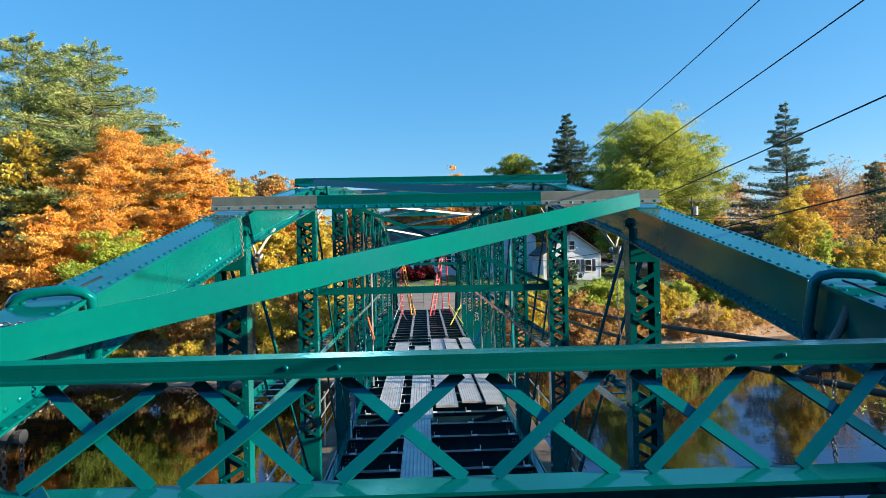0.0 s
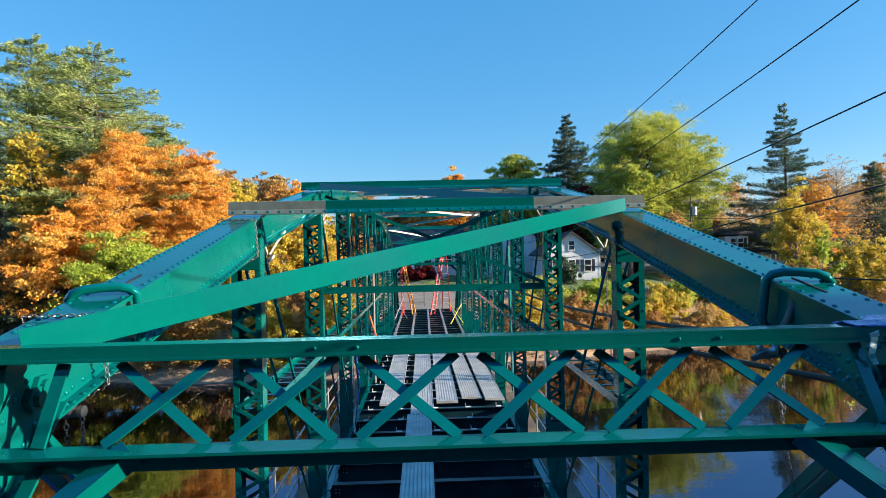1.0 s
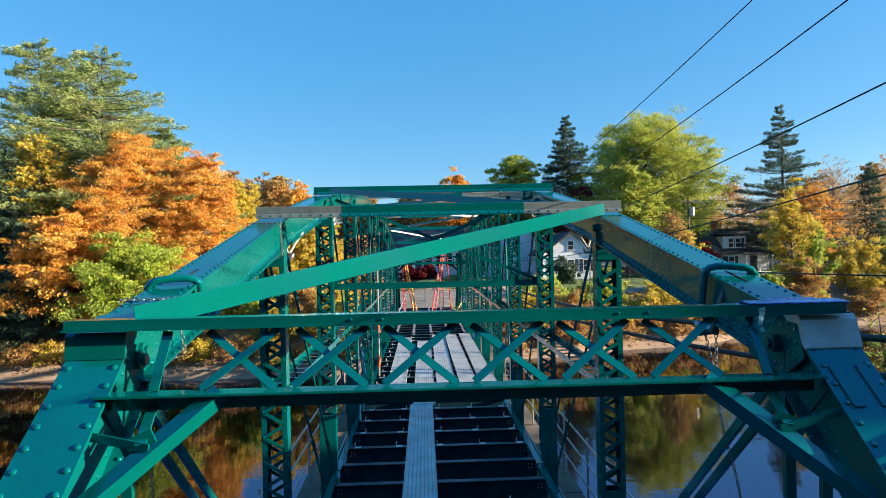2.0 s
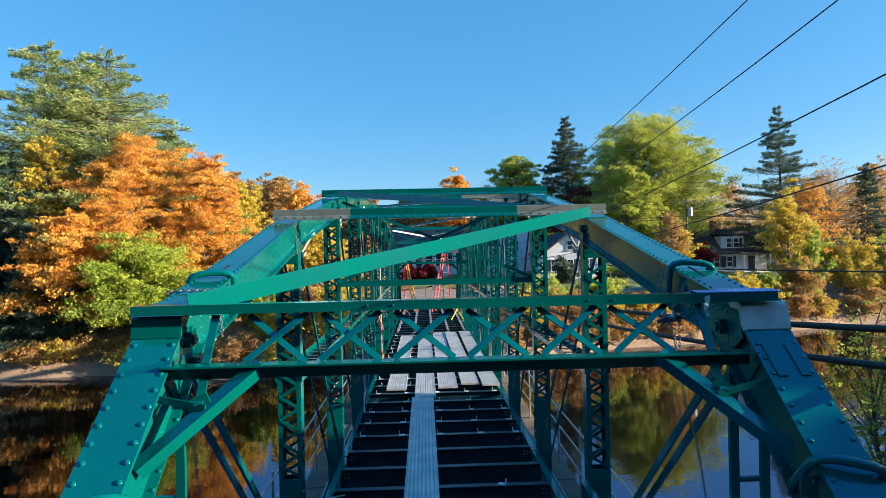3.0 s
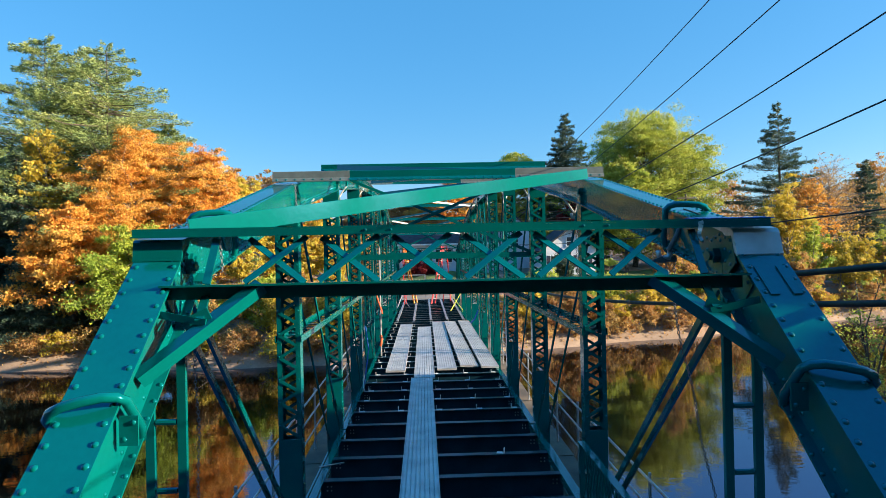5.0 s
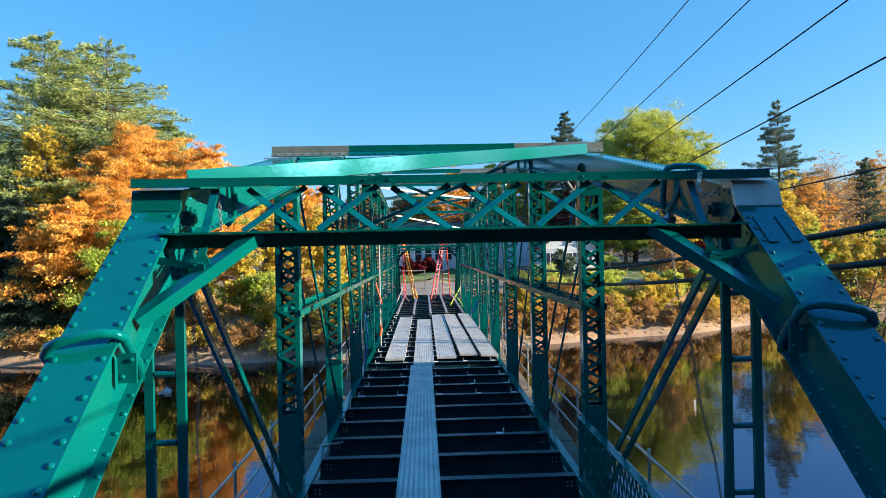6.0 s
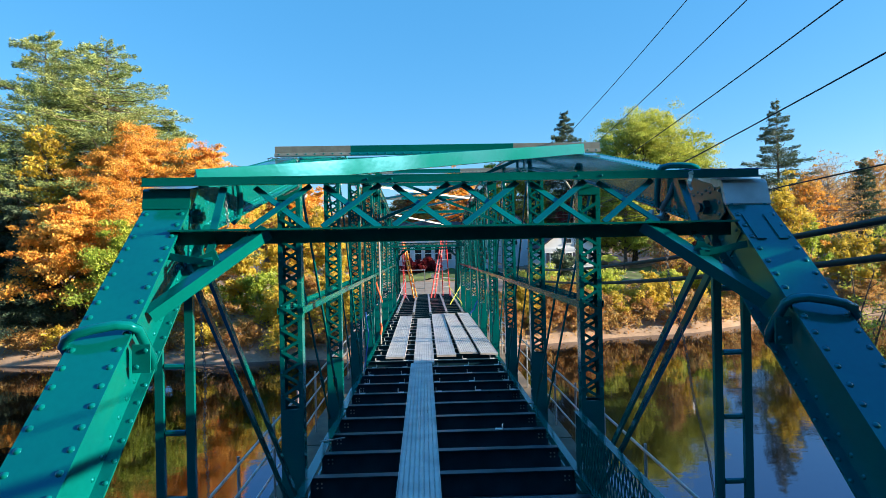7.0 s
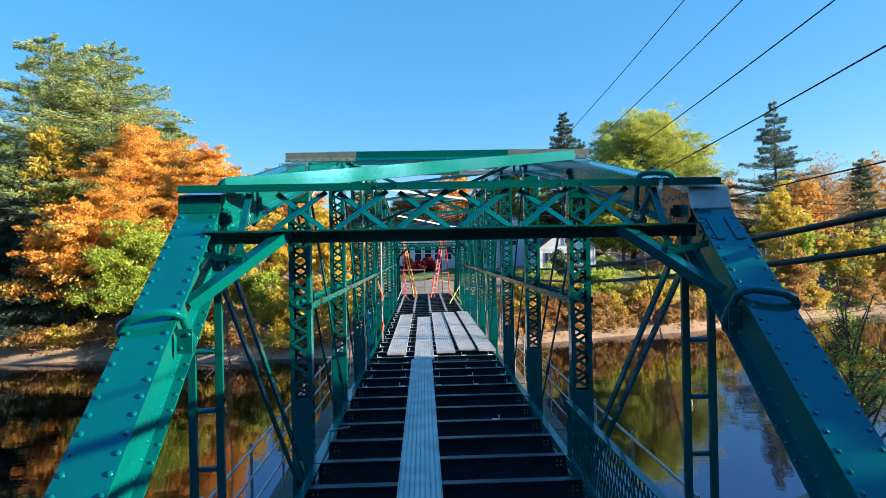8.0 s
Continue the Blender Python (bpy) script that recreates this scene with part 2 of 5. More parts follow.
def chord(k, s, near):
    """A box chord between two panel points: cover plate, two channels, rivets, bottom lacing."""
    p, q = top(k, s), top(k + 1, s)
    name = "end_post" if k in (0, PANELS - 1) else "top_chord"
    label = "riveted box end post, glossy green paint, sloping up from deck" if name == "end_post" else "riveted box top chord member in glossy green paint"
    ob = thing(name, p, label, "bridge member", "top chord of the truss")
    p0, q0, d, u, v = axes(p, q)
    L = (q - p).length
    part("cover_plate", section(B(), p, q, rect(CHORD_W, 0.014, 0, -0.007)), PAINT, ob)
    e = d * 0.1
    count = int(L / (0.12 if k == 0 else 0.095 if near else 0.15))
    for side in (-1, 1):
        x = side * (CHORD_W / 2 - 0.055)
        t, f, h = side * 0.007, side * 0.075, CHORD_H
        outline = [(x - t, -0.0145), (x + side * 0.05, -0.0145), (x + side * 0.05, -0.026), (x + t, -0.03), (x + t, -h + 0.014), (x + f, -h + 0.012), (x + f, -h), (x - t, -h)]
        part("web_channel", section(B(), p, q, outline if side < 0 else outline[::-1]), PAINT, ob)
        rim = u * side * (CHORD_W / 2 - 0.035)
        rivet_row(ob, p + e + rim, q - e + rim, v, count, RIVET_BIG if k == 0 else RIVET, near)
        if near or k in (3, 4):
            fp = u * (x + t * 1.05) - v * (h - 0.05)
            rivet_row(ob, p + e + fp, q - e + fp, u * side, count, RIVET, near)
            fp = u * (x + f * 0.75) - v * (h - 0.012)
            rivet_row(ob, p + e + fp, q - e + fp, v, count, RIVET, near)
    n = int(L / 0.3)
    bm = B()
    for i in range(n):
        a, b = p.lerp(q, i / n), p.lerp(q, (i + 1) / n)
        w = CHORD_W / 2 - 0.04
        sgn = 1 if i % 2 else -1
        beam(bm, a + u * w * sgn - v * (h + 0.006), b - u * w * sgn - v * (h + 0.006), 0.05, 0.01, v)
    part("bottom_lacing", bm, PAINT, ob, kind="stuff")
    # splice plate and pin with its nut on the inner and outer webs
    for side in (-1, 1):
        xw = side * (CHORD_W / 2 - 0.04)
        at = q - v * 0.185 + u * xw - d * 0.02
        if near and k == 0:
            a = q - v * 0.185 - d * (0.5 if k == 0 else 0.36)
            bm = section(B(), a + u * xw, a + u * xw + d * 0.62, rect(0.01, 0.24))
            part("splice_plate", bm, PAINT, ob)
            for i in range(6):
                for j in (-1, 1):
                    part("rivet", RIVET, None, ob, at=Matrix.Translation(a + u * (xw + side * 0.006) + d * (0.05 + 0.1 * i) + v * 0.09 * j) @ (u * side).to_track_quat("Z", "Y").to_matrix().to_4x4())
        if k < PANELS - 1:
            bm = ring_tube(B(), [at - u * side * 0.02, at + u * side * 0.03], 0.06, 6)
            ring_tube(bm, [at + u * side * 0.03, at + u * side * 0.05], 0.036, 10)
            part("pin_nut", bm, PAINT, ob)
    return ob


POST_W, POST_D = 0.295, 0.17


def lacing_mesh(w, h):
    bm = B()
    beam(bm, (-w / 2, 0, -h / 2), (w / 2, 0, h / 2), 0.04, 0.009, (0, 1, 0))
    me = bpy.data.meshes.new("lacing_bar")
    bm.normal_update()
    bm.to_mesh(me)
    bm.free()
    me.materials.append(PAINT)
    return me


PITCH = 0.15
LACE = lacing_mesh(POST_W - 0.04, PITCH)


def lattice_post(k, s):
    """A post of two channels laced on its front and back, with solid plates at its foot and head."""
    x, y, z1 = s * HALF, node_y(k), TOPS[k] - CHORD_H + 0.1
    z0 = -0.55
    ob = thing("lattice_post", (x, y, z0), "green painted lattice post of two channels with riveted lacing bars", "bridge post", "truss posts")
    for side in (-1, 1):
        xo = side * POST_W / 2
        a, b = (-POST_D / 2, POST_D / 2)
        o = [(0.006, a), (0.006, b), (-0.055, b), (-0.055, b - 0.01), (-0.006, b - 0.01), (-0.006, a + 0.01), (-0.055, a + 0.01), (-0.055, a)]
        o = [(x + xo + side * m, y + n) for m, n in o]
        if side < 0:
            o = o[::-1]
        bm = B()
        lo = [bm.verts.new((m, n, z0)) for m, n in o]
        hi = [bm.verts.new((m, n, z1)) for m, n in o]
        for i in range(8):
            j = (i + 1) % 8
            bm.faces.new((lo[i], lo[j], hi[j], hi[i]))
        bm.faces.new(hi)
        part("channel", bm, PAINT, ob)
    for fy in (-1, 1):
        ya, yb = sorted((y + fy * (POST_D / 2 + 0.001), y + fy * (POST_D / 2 + 0.011)))
        part("foot_plate", box(B(), x - POST_W / 2 + 0.004, x + POST_W / 2 - 0.004, ya, yb, z0, 1.0), PAINT, ob)
        part("head_plate", box(B(), x - POST_W / 2 + 0.004, x + POST_W / 2 - 0.004, ya, yb, z1 - 0.34, z1 - 0.03), PAINT, ob)
    zz, i = 1.03, 0
    while zz < z1 - 0.45:
        for fy in (-1, 1):
            flip = -1 if (i % 2 == 0) == (fy < 0) else 1
            at = Matrix.Translation((x, y + fy * (POST_D / 2 + 0.006), zz + PITCH / 2)) @ Matrix.Diagonal((flip, 1, 1, 1))
            part("lacing_bar", LACE, None, ob, at=at)
        zz += PITCH
        i += 1
    for side in (-1, 1):
        if k < 5:
            rivet_row(ob, (x + side * (POST_W / 2 - 0.02), y - POST_D / 2 - 0.01, 1.03), (x + side * (POST_W / 2 - 0.02), y - POST_D / 2 - 0.01, z1 - 0.4), (0, -1, 0), i // 2, RIVET, k == 2)
    return ob


def tie_bar(name, a, b, w, t, label, group):
    """A flat tie bar with eye ends between two pins."""
    ob = thing(name, b, label, "bridge tie", group)
    part("bar", beam(B(), a, b, t, w, (0, 0, 1)), PAINT, ob)
    return ob


def tie_rod(a, b, r):
    ob = thing("tie_rod", b, "slender dark green diagonal steel tie rod", "bridge tie", "diagonal rods")
    part("rod", ring_tube(B(), [a, b], r, 6), PAINT, ob)
    mid = Vector(b).lerp(Vector(a), 0.22)
    d = (Vector(a) - Vector(b)).normalized()
    part("turnbuckle", ring_tube(B(), [mid - d * 0.14, mid - d * 0.1, mid + d * 0.1, mid + d * 0.14], r * 1.7, 6), PAINT, ob)
    return ob


for s in (-1, 1):
    for k in range(PANELS):
        chord(k, s, k in (0, 1, 2))
    for k in range(2, PANELS - 1):
        lattice_post(k, s)
    # hip hangers: two flat bars with round spacers
    for k in (1, PANELS - 1):
        x, y = s * HALF, node_y(k)
        ob = thing("hip_hanger", (x, y, -0.6), "pair of upright green flat bars joined by short spacers", "bridge hanger", "hip hangers")
        for dx in (-0.11, 0.11):
            part("bar", box(B(), x + dx - 0.03, x + dx + 0.03, y - 0.018, y + 0.018, -0.6, 3.4), PAINT, ob)
        for i in range(7):
            z = -0.1 + 0.48 * i
            part("spacer", ring_tube(B(), [(x - 0.07, y, z), (x + 0.07, y, z)], 0.022, 8), PAINT, ob)
    for dx in (-0.07, 0.07):
        tie_bar("tie_bar", top(1, s) + Vector((dx, 0, -0.2)), (s * HALF + dx, node_y(2), -0.35), 0.065, 0.03, "flat green diagonal eyebar of the truss", "diagonal bars")
        tie_bar("tie_bar", top(10, s) + Vector((dx, 0, -0.2)), (s * HALF + dx, node_y(9), -0.35), 0.065, 0.03, "flat green diagonal eyebar of the truss", "diagonal bars")
    for k in range(2, 9):
        for dx in (-0.12, 0.12):
            if k < 6:
                tie_rod(top(k, s) + Vector((dx, 0, -0.2)), (s * HALF + dx, node_y(k + 1), -0.3), 0.02)
            if k > 4:
                tie_rod(top(k + 1, s) + Vector((dx * 0.6, 0, -0.2)), (s * HALF + dx * 0.6, node_y(k), -0.3), 0.016)
    # bottom chord eyebars
    for k in range(PANELS):
        for dx in (-0.1, 0.1):
            tie_bar("bottom_bar", (s * HALF + dx, node_y(k), -0.42), (s * HALF + dx, node_y(k + 1), -0.42), 0.1, 0.03, "flat green bottom chord eyebar of the truss", "bottom chord bars")
    # long strut at mid height, two angles with flat battens
    z = 2.28
    ob = thing("middle_strut", (s * HALF, node_y(2), z), "long green ladder-like strut through the posts at mid height", "bridge strut", "middle struts")
    for side in (-1, 1):
        x = s * HALF + side * 0.175
        part("angle", section(B(), (x, node_y(2) - 0.1, z), (x, node_y(9) + 0.1, z), ell(-side * 0.075, 0.09, 0.01) if side < 0 else [(0, 0), (0, 0.09), (-0.01, 0.09), (-0.01, 0.01), (-0.075, 0.01), (-0.075, 0)]), PAINT, ob)
    n = int((node_y(9) - node_y(2)) / 0.32)
    for i in range(n):
        y = node_y(2) + 0.2 + 0.32 * i
        part("batten", box(B(), s * HALF - 0.16, s * HALF + 0.16, y - 0.03, y + 0.03, z + 0.012, z + 0.022), PAINT, ob)


def hoop(s, k, f, side_plate=False):
    """A bent pipe that reaches over the chord and down its sides."""
    p, q = top(k, s), top(k + 1, s)
    p0, q0, d, u, v = axes(p, q)
    c = p.lerp(q, f)
    w = CHORD_W / 2 + 0.026
    pts = [(-w + 0.09, -0.4), (-w + 0.03, -0.35), (-w, -0.25), (-w, -0.12), (-w, 0.0), (-w + 0.03, 0.045), (-w + 0.09, 0.07), (0, 0.075), (w - 0.09, 0.07), (w - 0.03, 0.045), (w, 0.0), (w, -0.12), (w, -0.25), (w - 0.03, -0.35), (w - 0.09, -0.4)]
    pts = [(a * (0.92 if k == 1 else 1), b * (0.7 if k == 1 and b > 0 else 1)) for a, b in pts]
    pts = pts[::-1] if s > 0 else pts
    ob = thing("pipe_hoop", c, "bent green pipe hoop clamped over the chord", "pipe hoop", "pipe hoops")
    part("pipe", ring_tube(B(), [c + u * a + v * b - d * (a * s * 0.28) for a, b in pts], 0.028, 10), PAINT, ob, smooth=True)
    if side_plate:
        m = c - u * s * (CHORD_W / 2 + 0.035) - v * 0.13 - d * 0.05
        part("bracket_plate", beam(B(), m + Vector((0, 0, 0.08)), m - Vector((0, 0, 0.08)), 0.1, 0.012, (0, -1, 0)), PAINT, ob)
        for j in (-1, 1):
            part("bolt", RIVET, None, ob, at=Matrix.Translation(m + Vector((0.025 * j, -0.007, 0.045 * j))) @ Vector((0, -1, 0)).to_track_quat("Z", "Y").to_matrix().to_4x4())
    return ob


for s in (-1, 1):
    hoop(s, 0, 0.74 if s < 0 else 0.757, True)
    hoop(s, 1, 0.235)
    hoop(s, 3, 0.25)
    p0, q0, d, u, v = axes(top(1, s), top(2, s))
    f0, f1 = (0.265, 0.36) if s < 0 else (0.17, 0.25)
    slot = part("cover_slot", beam(B(), p0.lerp(q0, f0) + v * 0.002, p0.lerp(q0, f1) + v * 0.002, 0.012, 0.006, v), CABLE)
    tagged(slot, "narrow dark slot cut in the chord cover plate", "slot", "cover slots")
    hoop(s, 9, 0.78)

# ---- top struts and bracing ----
def top_strut(k, grey):
    """A deep angle across the tops of the two chords; its ends may be stripped to grey primer."""
    y, z = node_y(k), TOPS[k] + 0.004
    ob = thing("top_strut", (0, y, z), "green cross strut over the truss tops with bare grey ends" if grey else "green painted steel cross strut over the truss tops", "bridge strut", "top struts")
    W, H, D = HALF + 0.17, 0.14, 0.16
    o = [(0.03, 0), (0.03, 0.011), (0.016, 0.046), (0.0, 0.05), (0.0, H - 0.004), (-0.004, H), (-D, H), (-D, H - 0.011), (-0.011, H - 0.011), (-0.011, 0)]

    def piece(name, x0, x1, mat, label=""):
        part(name, section(B(), (x0, y - 0.08, z), (x1, y - 0.08, z), o), mat, ob, label)
    if grey:
        piece("painted_middle", -W + 1.02, W - 1.2, PAINT)
        piece("bare_end", -W, -W + 1.02, PRIMER, "bare grey primed strut end")
        piece("bare_end", W - 1.2, W, PRIMER, "bare grey primed strut end")
    else:
        piece("painted_middle", -W, W, PAINT)
    rivet_row(ob, (-W, y - 0.101, z + 0.026), (W, y - 0.101, z + 0.026), (0, -0.93, 0.37), 37, RIVET, k == 2)
    return ob


for k in range(2, PANELS - 1):
    top_strut(k, k in (2, 5, 7))


def brace(a, b, leg, up_leg, label, cat="bridge brace", mat=None):
    ob = thing("lateral_brace", a, label, cat, "top lateral braces")
    h, c = up_leg, 0.003
    part("vertical_leg", section(B(), a, b, [(-0.0055, 0), (0.0055, 0), (0.0055, h - c), (0.0055 - c, h), (-0.0055 + c, h), (-0.0055, h - c)]), mat or PAINT, ob)
    part("flat_leg", section(B(), a, b, rect(leg, 0.011, -leg / 2 - 0.0065, 0.0055)), mat or PAINT, ob)
    return ob


brace(top(1, -1) + Vector((0.2, -0.1, 0.0)), top(2, 1) + Vector((-0.08, -0.2, -0.03)), 0.1, 0.135, "bright green angle brace running diagonally across the truss tops")
for k in range(2, 9):
    a, b = top(k, 1) + Vector((-0.15, 0.15, 0.02)), top(k + 1, -1) + Vector((0.15, -0.15, 0.02))
    brace(a, b, 0.09, 0.1, "dark green angle brace running diagonally across the truss tops")
    if k in (6, 8):
        a, b = top(k, -1) + Vector((0.15, 0.15, -0.02)), top(k + 1, 1) + Vector((-0.15, -0.15, -0.02))
        brace(a, b, 0.05, 0.07, "pale primed angle brace running diagonally across the truss tops", mat=PALE)

# sway frames: a low cross beam and crossed angles at the second panel points
for k in (3, 8):
    y, zt = node_y(k), TOPS[k] - 0.12
    zb = 3.3
    ob = thing("sway_frame", (0, y, zb), "dark green sway frame of cross beam and crossed angles", "bridge frame", "sway frames")
    part("cross_beam", section(B(), (-HALF + 0.15, y, zb), (HALF - 0.15, y, zb), ell(0.09, 0.11, 0.011)), PAINT, ob)
    for s in (-1, 1):
        part("diagonal_angle", section(B(), (-s * (HALF - 0.2), y + 0.02 * s, zt), (s * (HALF - 0.15), y + 0.02 * s, zb + 0.08), ell(0.06, 0.06, 0.009)), PAINT, ob)

# ---- portals at both ends ----
def portal(k, s_in):
    """The lattice portal that joins the two sloping end posts. s_in: 1 where the span lies ahead."""
    y1, z1 = node_y(k), TOPS[k]
    out = Vector((0, -s_in * 0.84, 0.54))             # square to the slightly leaning frame
    ya, za = y1 - s_in * 0.185, z1 + 0.008               # foot of the top angle's upright leg
    yb, zb = y1 - s_in * 0.3, z1 - 0.304               # top of the bottom beam
    ob = thing("portal_frame", (0, yb, zb), "green lattice portal frame with crossed flat bars between end posts", "bridge portal", "portals")
    W, Wb = HALF + 0.125, HALF - 0.13

    def flat(name, w, d0, d1, z0, z1):
        """A plate across the bridge; d0 and d1 lead into the span from the frame's line."""
        lo, hi = sorted((d0 * s_in, d1 * s_in))
        return part(name, box(B(), -w, w, lo, hi, z0, z1), PAINT, ob)
    flat("top_angle_upright", W, ya * s_in, ya * s_in + 0.011, za, za + 0.048)
    flat("top_angle_flange", W, ya * s_in, ya * s_in + 0.1, za + 0.0485, za + 0.06)
    flat("top_angle_lip", W, ya * s_in - 0.03, ya * s_in - 0.0005, za, za + 0.009)
    flat("bottom_beam_flange", Wb, yb * s_in - 0.085, yb * s_in + 0.04, zb - 0.012, zb)
    flat("bottom_beam_upright", Wb, yb * s_in + 0.028, yb * s_in + 0.04, zb - 0.1, zb - 0.0125)
    for x in (-0.62, -0.45, 0.87, 1.04):
        part("bolt", BOLT_SMALL, None, ob, at=Matrix.Translation((x, ya - s_in * 0.001, za + 0.029)) @ Vector((0, -s_in, 0)).to_track_quat("Z", "Y").to_matrix().to_4x4())
    T = Vector((0, ya + s_in * 0.03, za - 0.012))
    Bm = Vector((0, yb + s_in * 0.018, zb + 0.003))
    for i in range(6):
        x = (i - 2.5) * 0.485
        for s in (-1, 1):
            off = out * (0.008 * s)
            part("lattice_bar", beam(B(), T + off + Vector((x + s * 0.195, 0, 0)), Bm + off + Vector((x - s * 0.195, 0, 0)), 0.041, 0.01, out), PAINT, ob)
    for s in (-1, 1):
        part("end_bar", beam(B(), T + Vector((s * 1.625, 0, 0)), Bm + Vector((s * 1.655, 0, 0)), 0.052, 0.012, out), PAINT, ob)
        ka = Vector((s * 1.27, yb - s_in * 0.02, zb - 0.03))
        kb = Vector((s * (HALF - 0.17), yb - s_in * 0.42, zb - 0.54))
        face = Vector((-s, -s_in * 0.9, -0.45)).normalized()
        rim = (kb - ka).cross(face).normalized()
        rim = rim if rim.z > 0 else -rim
        part("knee_brace", beam(B(), ka, kb, 0.08, 0.012, face), PAINT, ob)
        part("knee_brace_leg", beam(B(), ka + rim * 0.034 - face * 0.045, kb + rim * 0.034 - face * 0.045, 0.012, 0.076, face), PAINT, ob)
        mid = ka.lerp(kb, 0.5)
        part("knee_tie", beam(B(), (s * (HALF - 0.13), mid.y + s_in * 0.05, mid.z + 0.12), mid + Vector((0, 0, 0.06)), 0.012, 0.045), PAINT, ob)
        part("knee_tie", beam(B(), Bm + Vector((s * 1.66, 0, -0.08)), mid + Vector((s * 0.04, 0, 0.08)), 0.055, 0.012, out), PAINT, ob)
        part("gusset", beam(B(), mid + Vector((s * 0.14, 0.03 * s_in, 0.03)), mid + Vector((-s * 0.02, 0.03 * s_in, 0.1)), 0.01, 0.11), PAINT, ob)
        gx = s * (HALF - 0.127)
        edge = [(-0.14, -0.05), (0.4, -0.05), (0.34, -0.2), (0.37, -0.3), (0.16, -0.37), (-0.02, -0.37), (-0.2, -0.24)]
        bm = B()
        rims = [[bm.verts.new((gx - s * t, y1 + s_in * a, z1 + b)) for a, b in edge] for t in (0.0, 0.01)]
        bm.faces.new(rims[0])
        bm.faces.new(rims[1][::-1])
        for a in range(len(edge)):
            b = (a + 1) % len(edge)
            bm.faces.new((rims[0][a], rims[1][a], rims[1][b], rims[0][b]))
        bmesh.ops.recalc_face_normals(bm, faces=bm.faces)
        part("hip_gusset", bm, PAINT, ob)
        for i in range(8):
            for j in range(4):
                a, b = -0.13 + 0.066 * i, -0.335 + 0.085 * j + 0.02 * (i % 2)
                if abs(a - 0.05) < 0.09 and abs(b + 0.19) < 0.09 or (a < -0.07 and b < -0.25) or (a > 0.2 and b < -0.31):
                    continue
                part("rivet", RIVET, None, ob, at=Matrix.Translation((gx - s * 0.0105, y1 + s_in * a, z1 + b)) @ Vector((-s, 0, 0)).to_track_quat("Z", "Y").to_matrix().to_4x4())
        pin = Vector((gx - s * 0.01, y1 + s_in * 0.05, z1 - 0.19))
        bm = ring_tube(B(), [pin, pin - Vector((s * 0.05, 0, 0))], 0.06, 6)
        ring_tube(bm, [pin - Vector((s * 0.05, 0, 0)), pin - Vector((s * 0.075, 0, 0))], 0.035, 10)
        part("pin_nut", bm, PAINT, ob)
    return ob


portal(1, 1)
portal(10, -1)

# cap plates and small repair strips at the heads of the end posts
for s in (-1, 1):
    p, q = top(0, s), top(1, s)
    p0, q0, d, u, v = axes(p, q)
    ob = thing("cap_plate", q, "folded cap plate over the head of the end post" if s < 0 else "bare grey cap plate over the end post head", "cap plate", "cap plates")
    w = CHORD_W / 2 + 0.006
    o = [(0.2, 0.06), (-0.14, -0.004), (-0.155, -0.02), (-0.172, -0.148), (-0.02, -0.02), (0.2, 0.038)] if s < 0 else [(0.2, 0.06), (-0.15, -0.004), (-0.17, -0.03), (-0.215, -0.18), (-0.207, -0.192), (-0.02, -0.02), (0.2, 0.038)]
    part("cap", section(B(), q - Vector((w, 0, 0)), q + Vector((w, 0, 0)), [(-m, n) for m, n in o]), CAP if s > 0 else PAINT, ob)
    if s > 0:
        strip = thing("repair_strip", q - d * 0.4, "narrow green repair plate riveted on the end post", "repair plate", "repair plates")
        part("plate", section(B(), q - d * 0.66, q - d * 0.4, rect(0.06, 0.01, -0.07, 0.006)), PAINT, strip)
        copy_thing(strip, Matrix.Translation(q - d * 0.4 + u * 0.15))

# crumpled blue plastic wrap over the portal's end
rng = np.random.default_rng(5)
bm = B()
cols, prof = 44, [(-0.187, 0.071), (-0.17, 0.074), (-0.12, 0.077), (-0.06, 0.083), (0.0, 0.073), (0.06, 0.066), (0.11, 0.066), (0.16, 0.072)]
grid = []
for i in range(cols + 1):
    x = 1.62 + (HALF + 0.15 - 1.62) * i / cols
    row = []
    for k, (a, b) in enumerate(prof):
        j = rng.normal(size=3) * (0.004, 0.0015, 0.001)
        reach = min(1.0, max(0.25, (x - 1.7) / 0.22))
        a = a if a < -0.1 else -0.1 + (a + 0.1) * reach
        tear = 0.004 * math.sin(i * 0.9) * math.sin(i * 0.37 + 1) if k == 0 else 0.0
        row.append(bm.verts.new((x + j[0], node_y(1) + a + j[1] * 0.7, TOPS[1] + b + max(-0.002, j[2]) + tear)))
    grid.append(row)
for i in range(cols):
    for j in range(len(prof) - 1):
        bm.faces.new((grid[i][j], grid[i + 1][j], grid[i + 1][j + 1], grid[i][j + 1]))
WRAP = material("blue_plastic_wrap", (0.012, 0.09, 0.42), rough=0.22, var=0.2, scale=5, bump=0.3, fine=12)
wrap = part("plastic_wrap", bm, WRAP, smooth=True)
sol = wrap.modifiers.new("thickness", "SOLIDIFY")
sol.thickness = 0.004
tagged(wrap, "crumpled blue plastic wrap taped over the portal end", "plastic wrap")
TORN = material("pale_torn_plastic", (0.22, 0.5, 0.55), rough=0.3, var=0.15, scale=20, bump=0.4, fine=60)
bm = B()
twist = [(1.66 + 0.01 * math.sin(i * 1.3), node_y(1) - 0.222 - 0.006 * math.cos(i * 1.9), TOPS[1] + 0.05 - 0.022 * i) for i in range(7)]
for i, (a, b) in enumerate(zip(twist, twist[1:])):
    beam(bm, a, b, 0.004, 0.036 - 0.003 * i, (1, 0.25 * math.sin(i), 0))
flap = part("wrap_flap", bm, TORN)
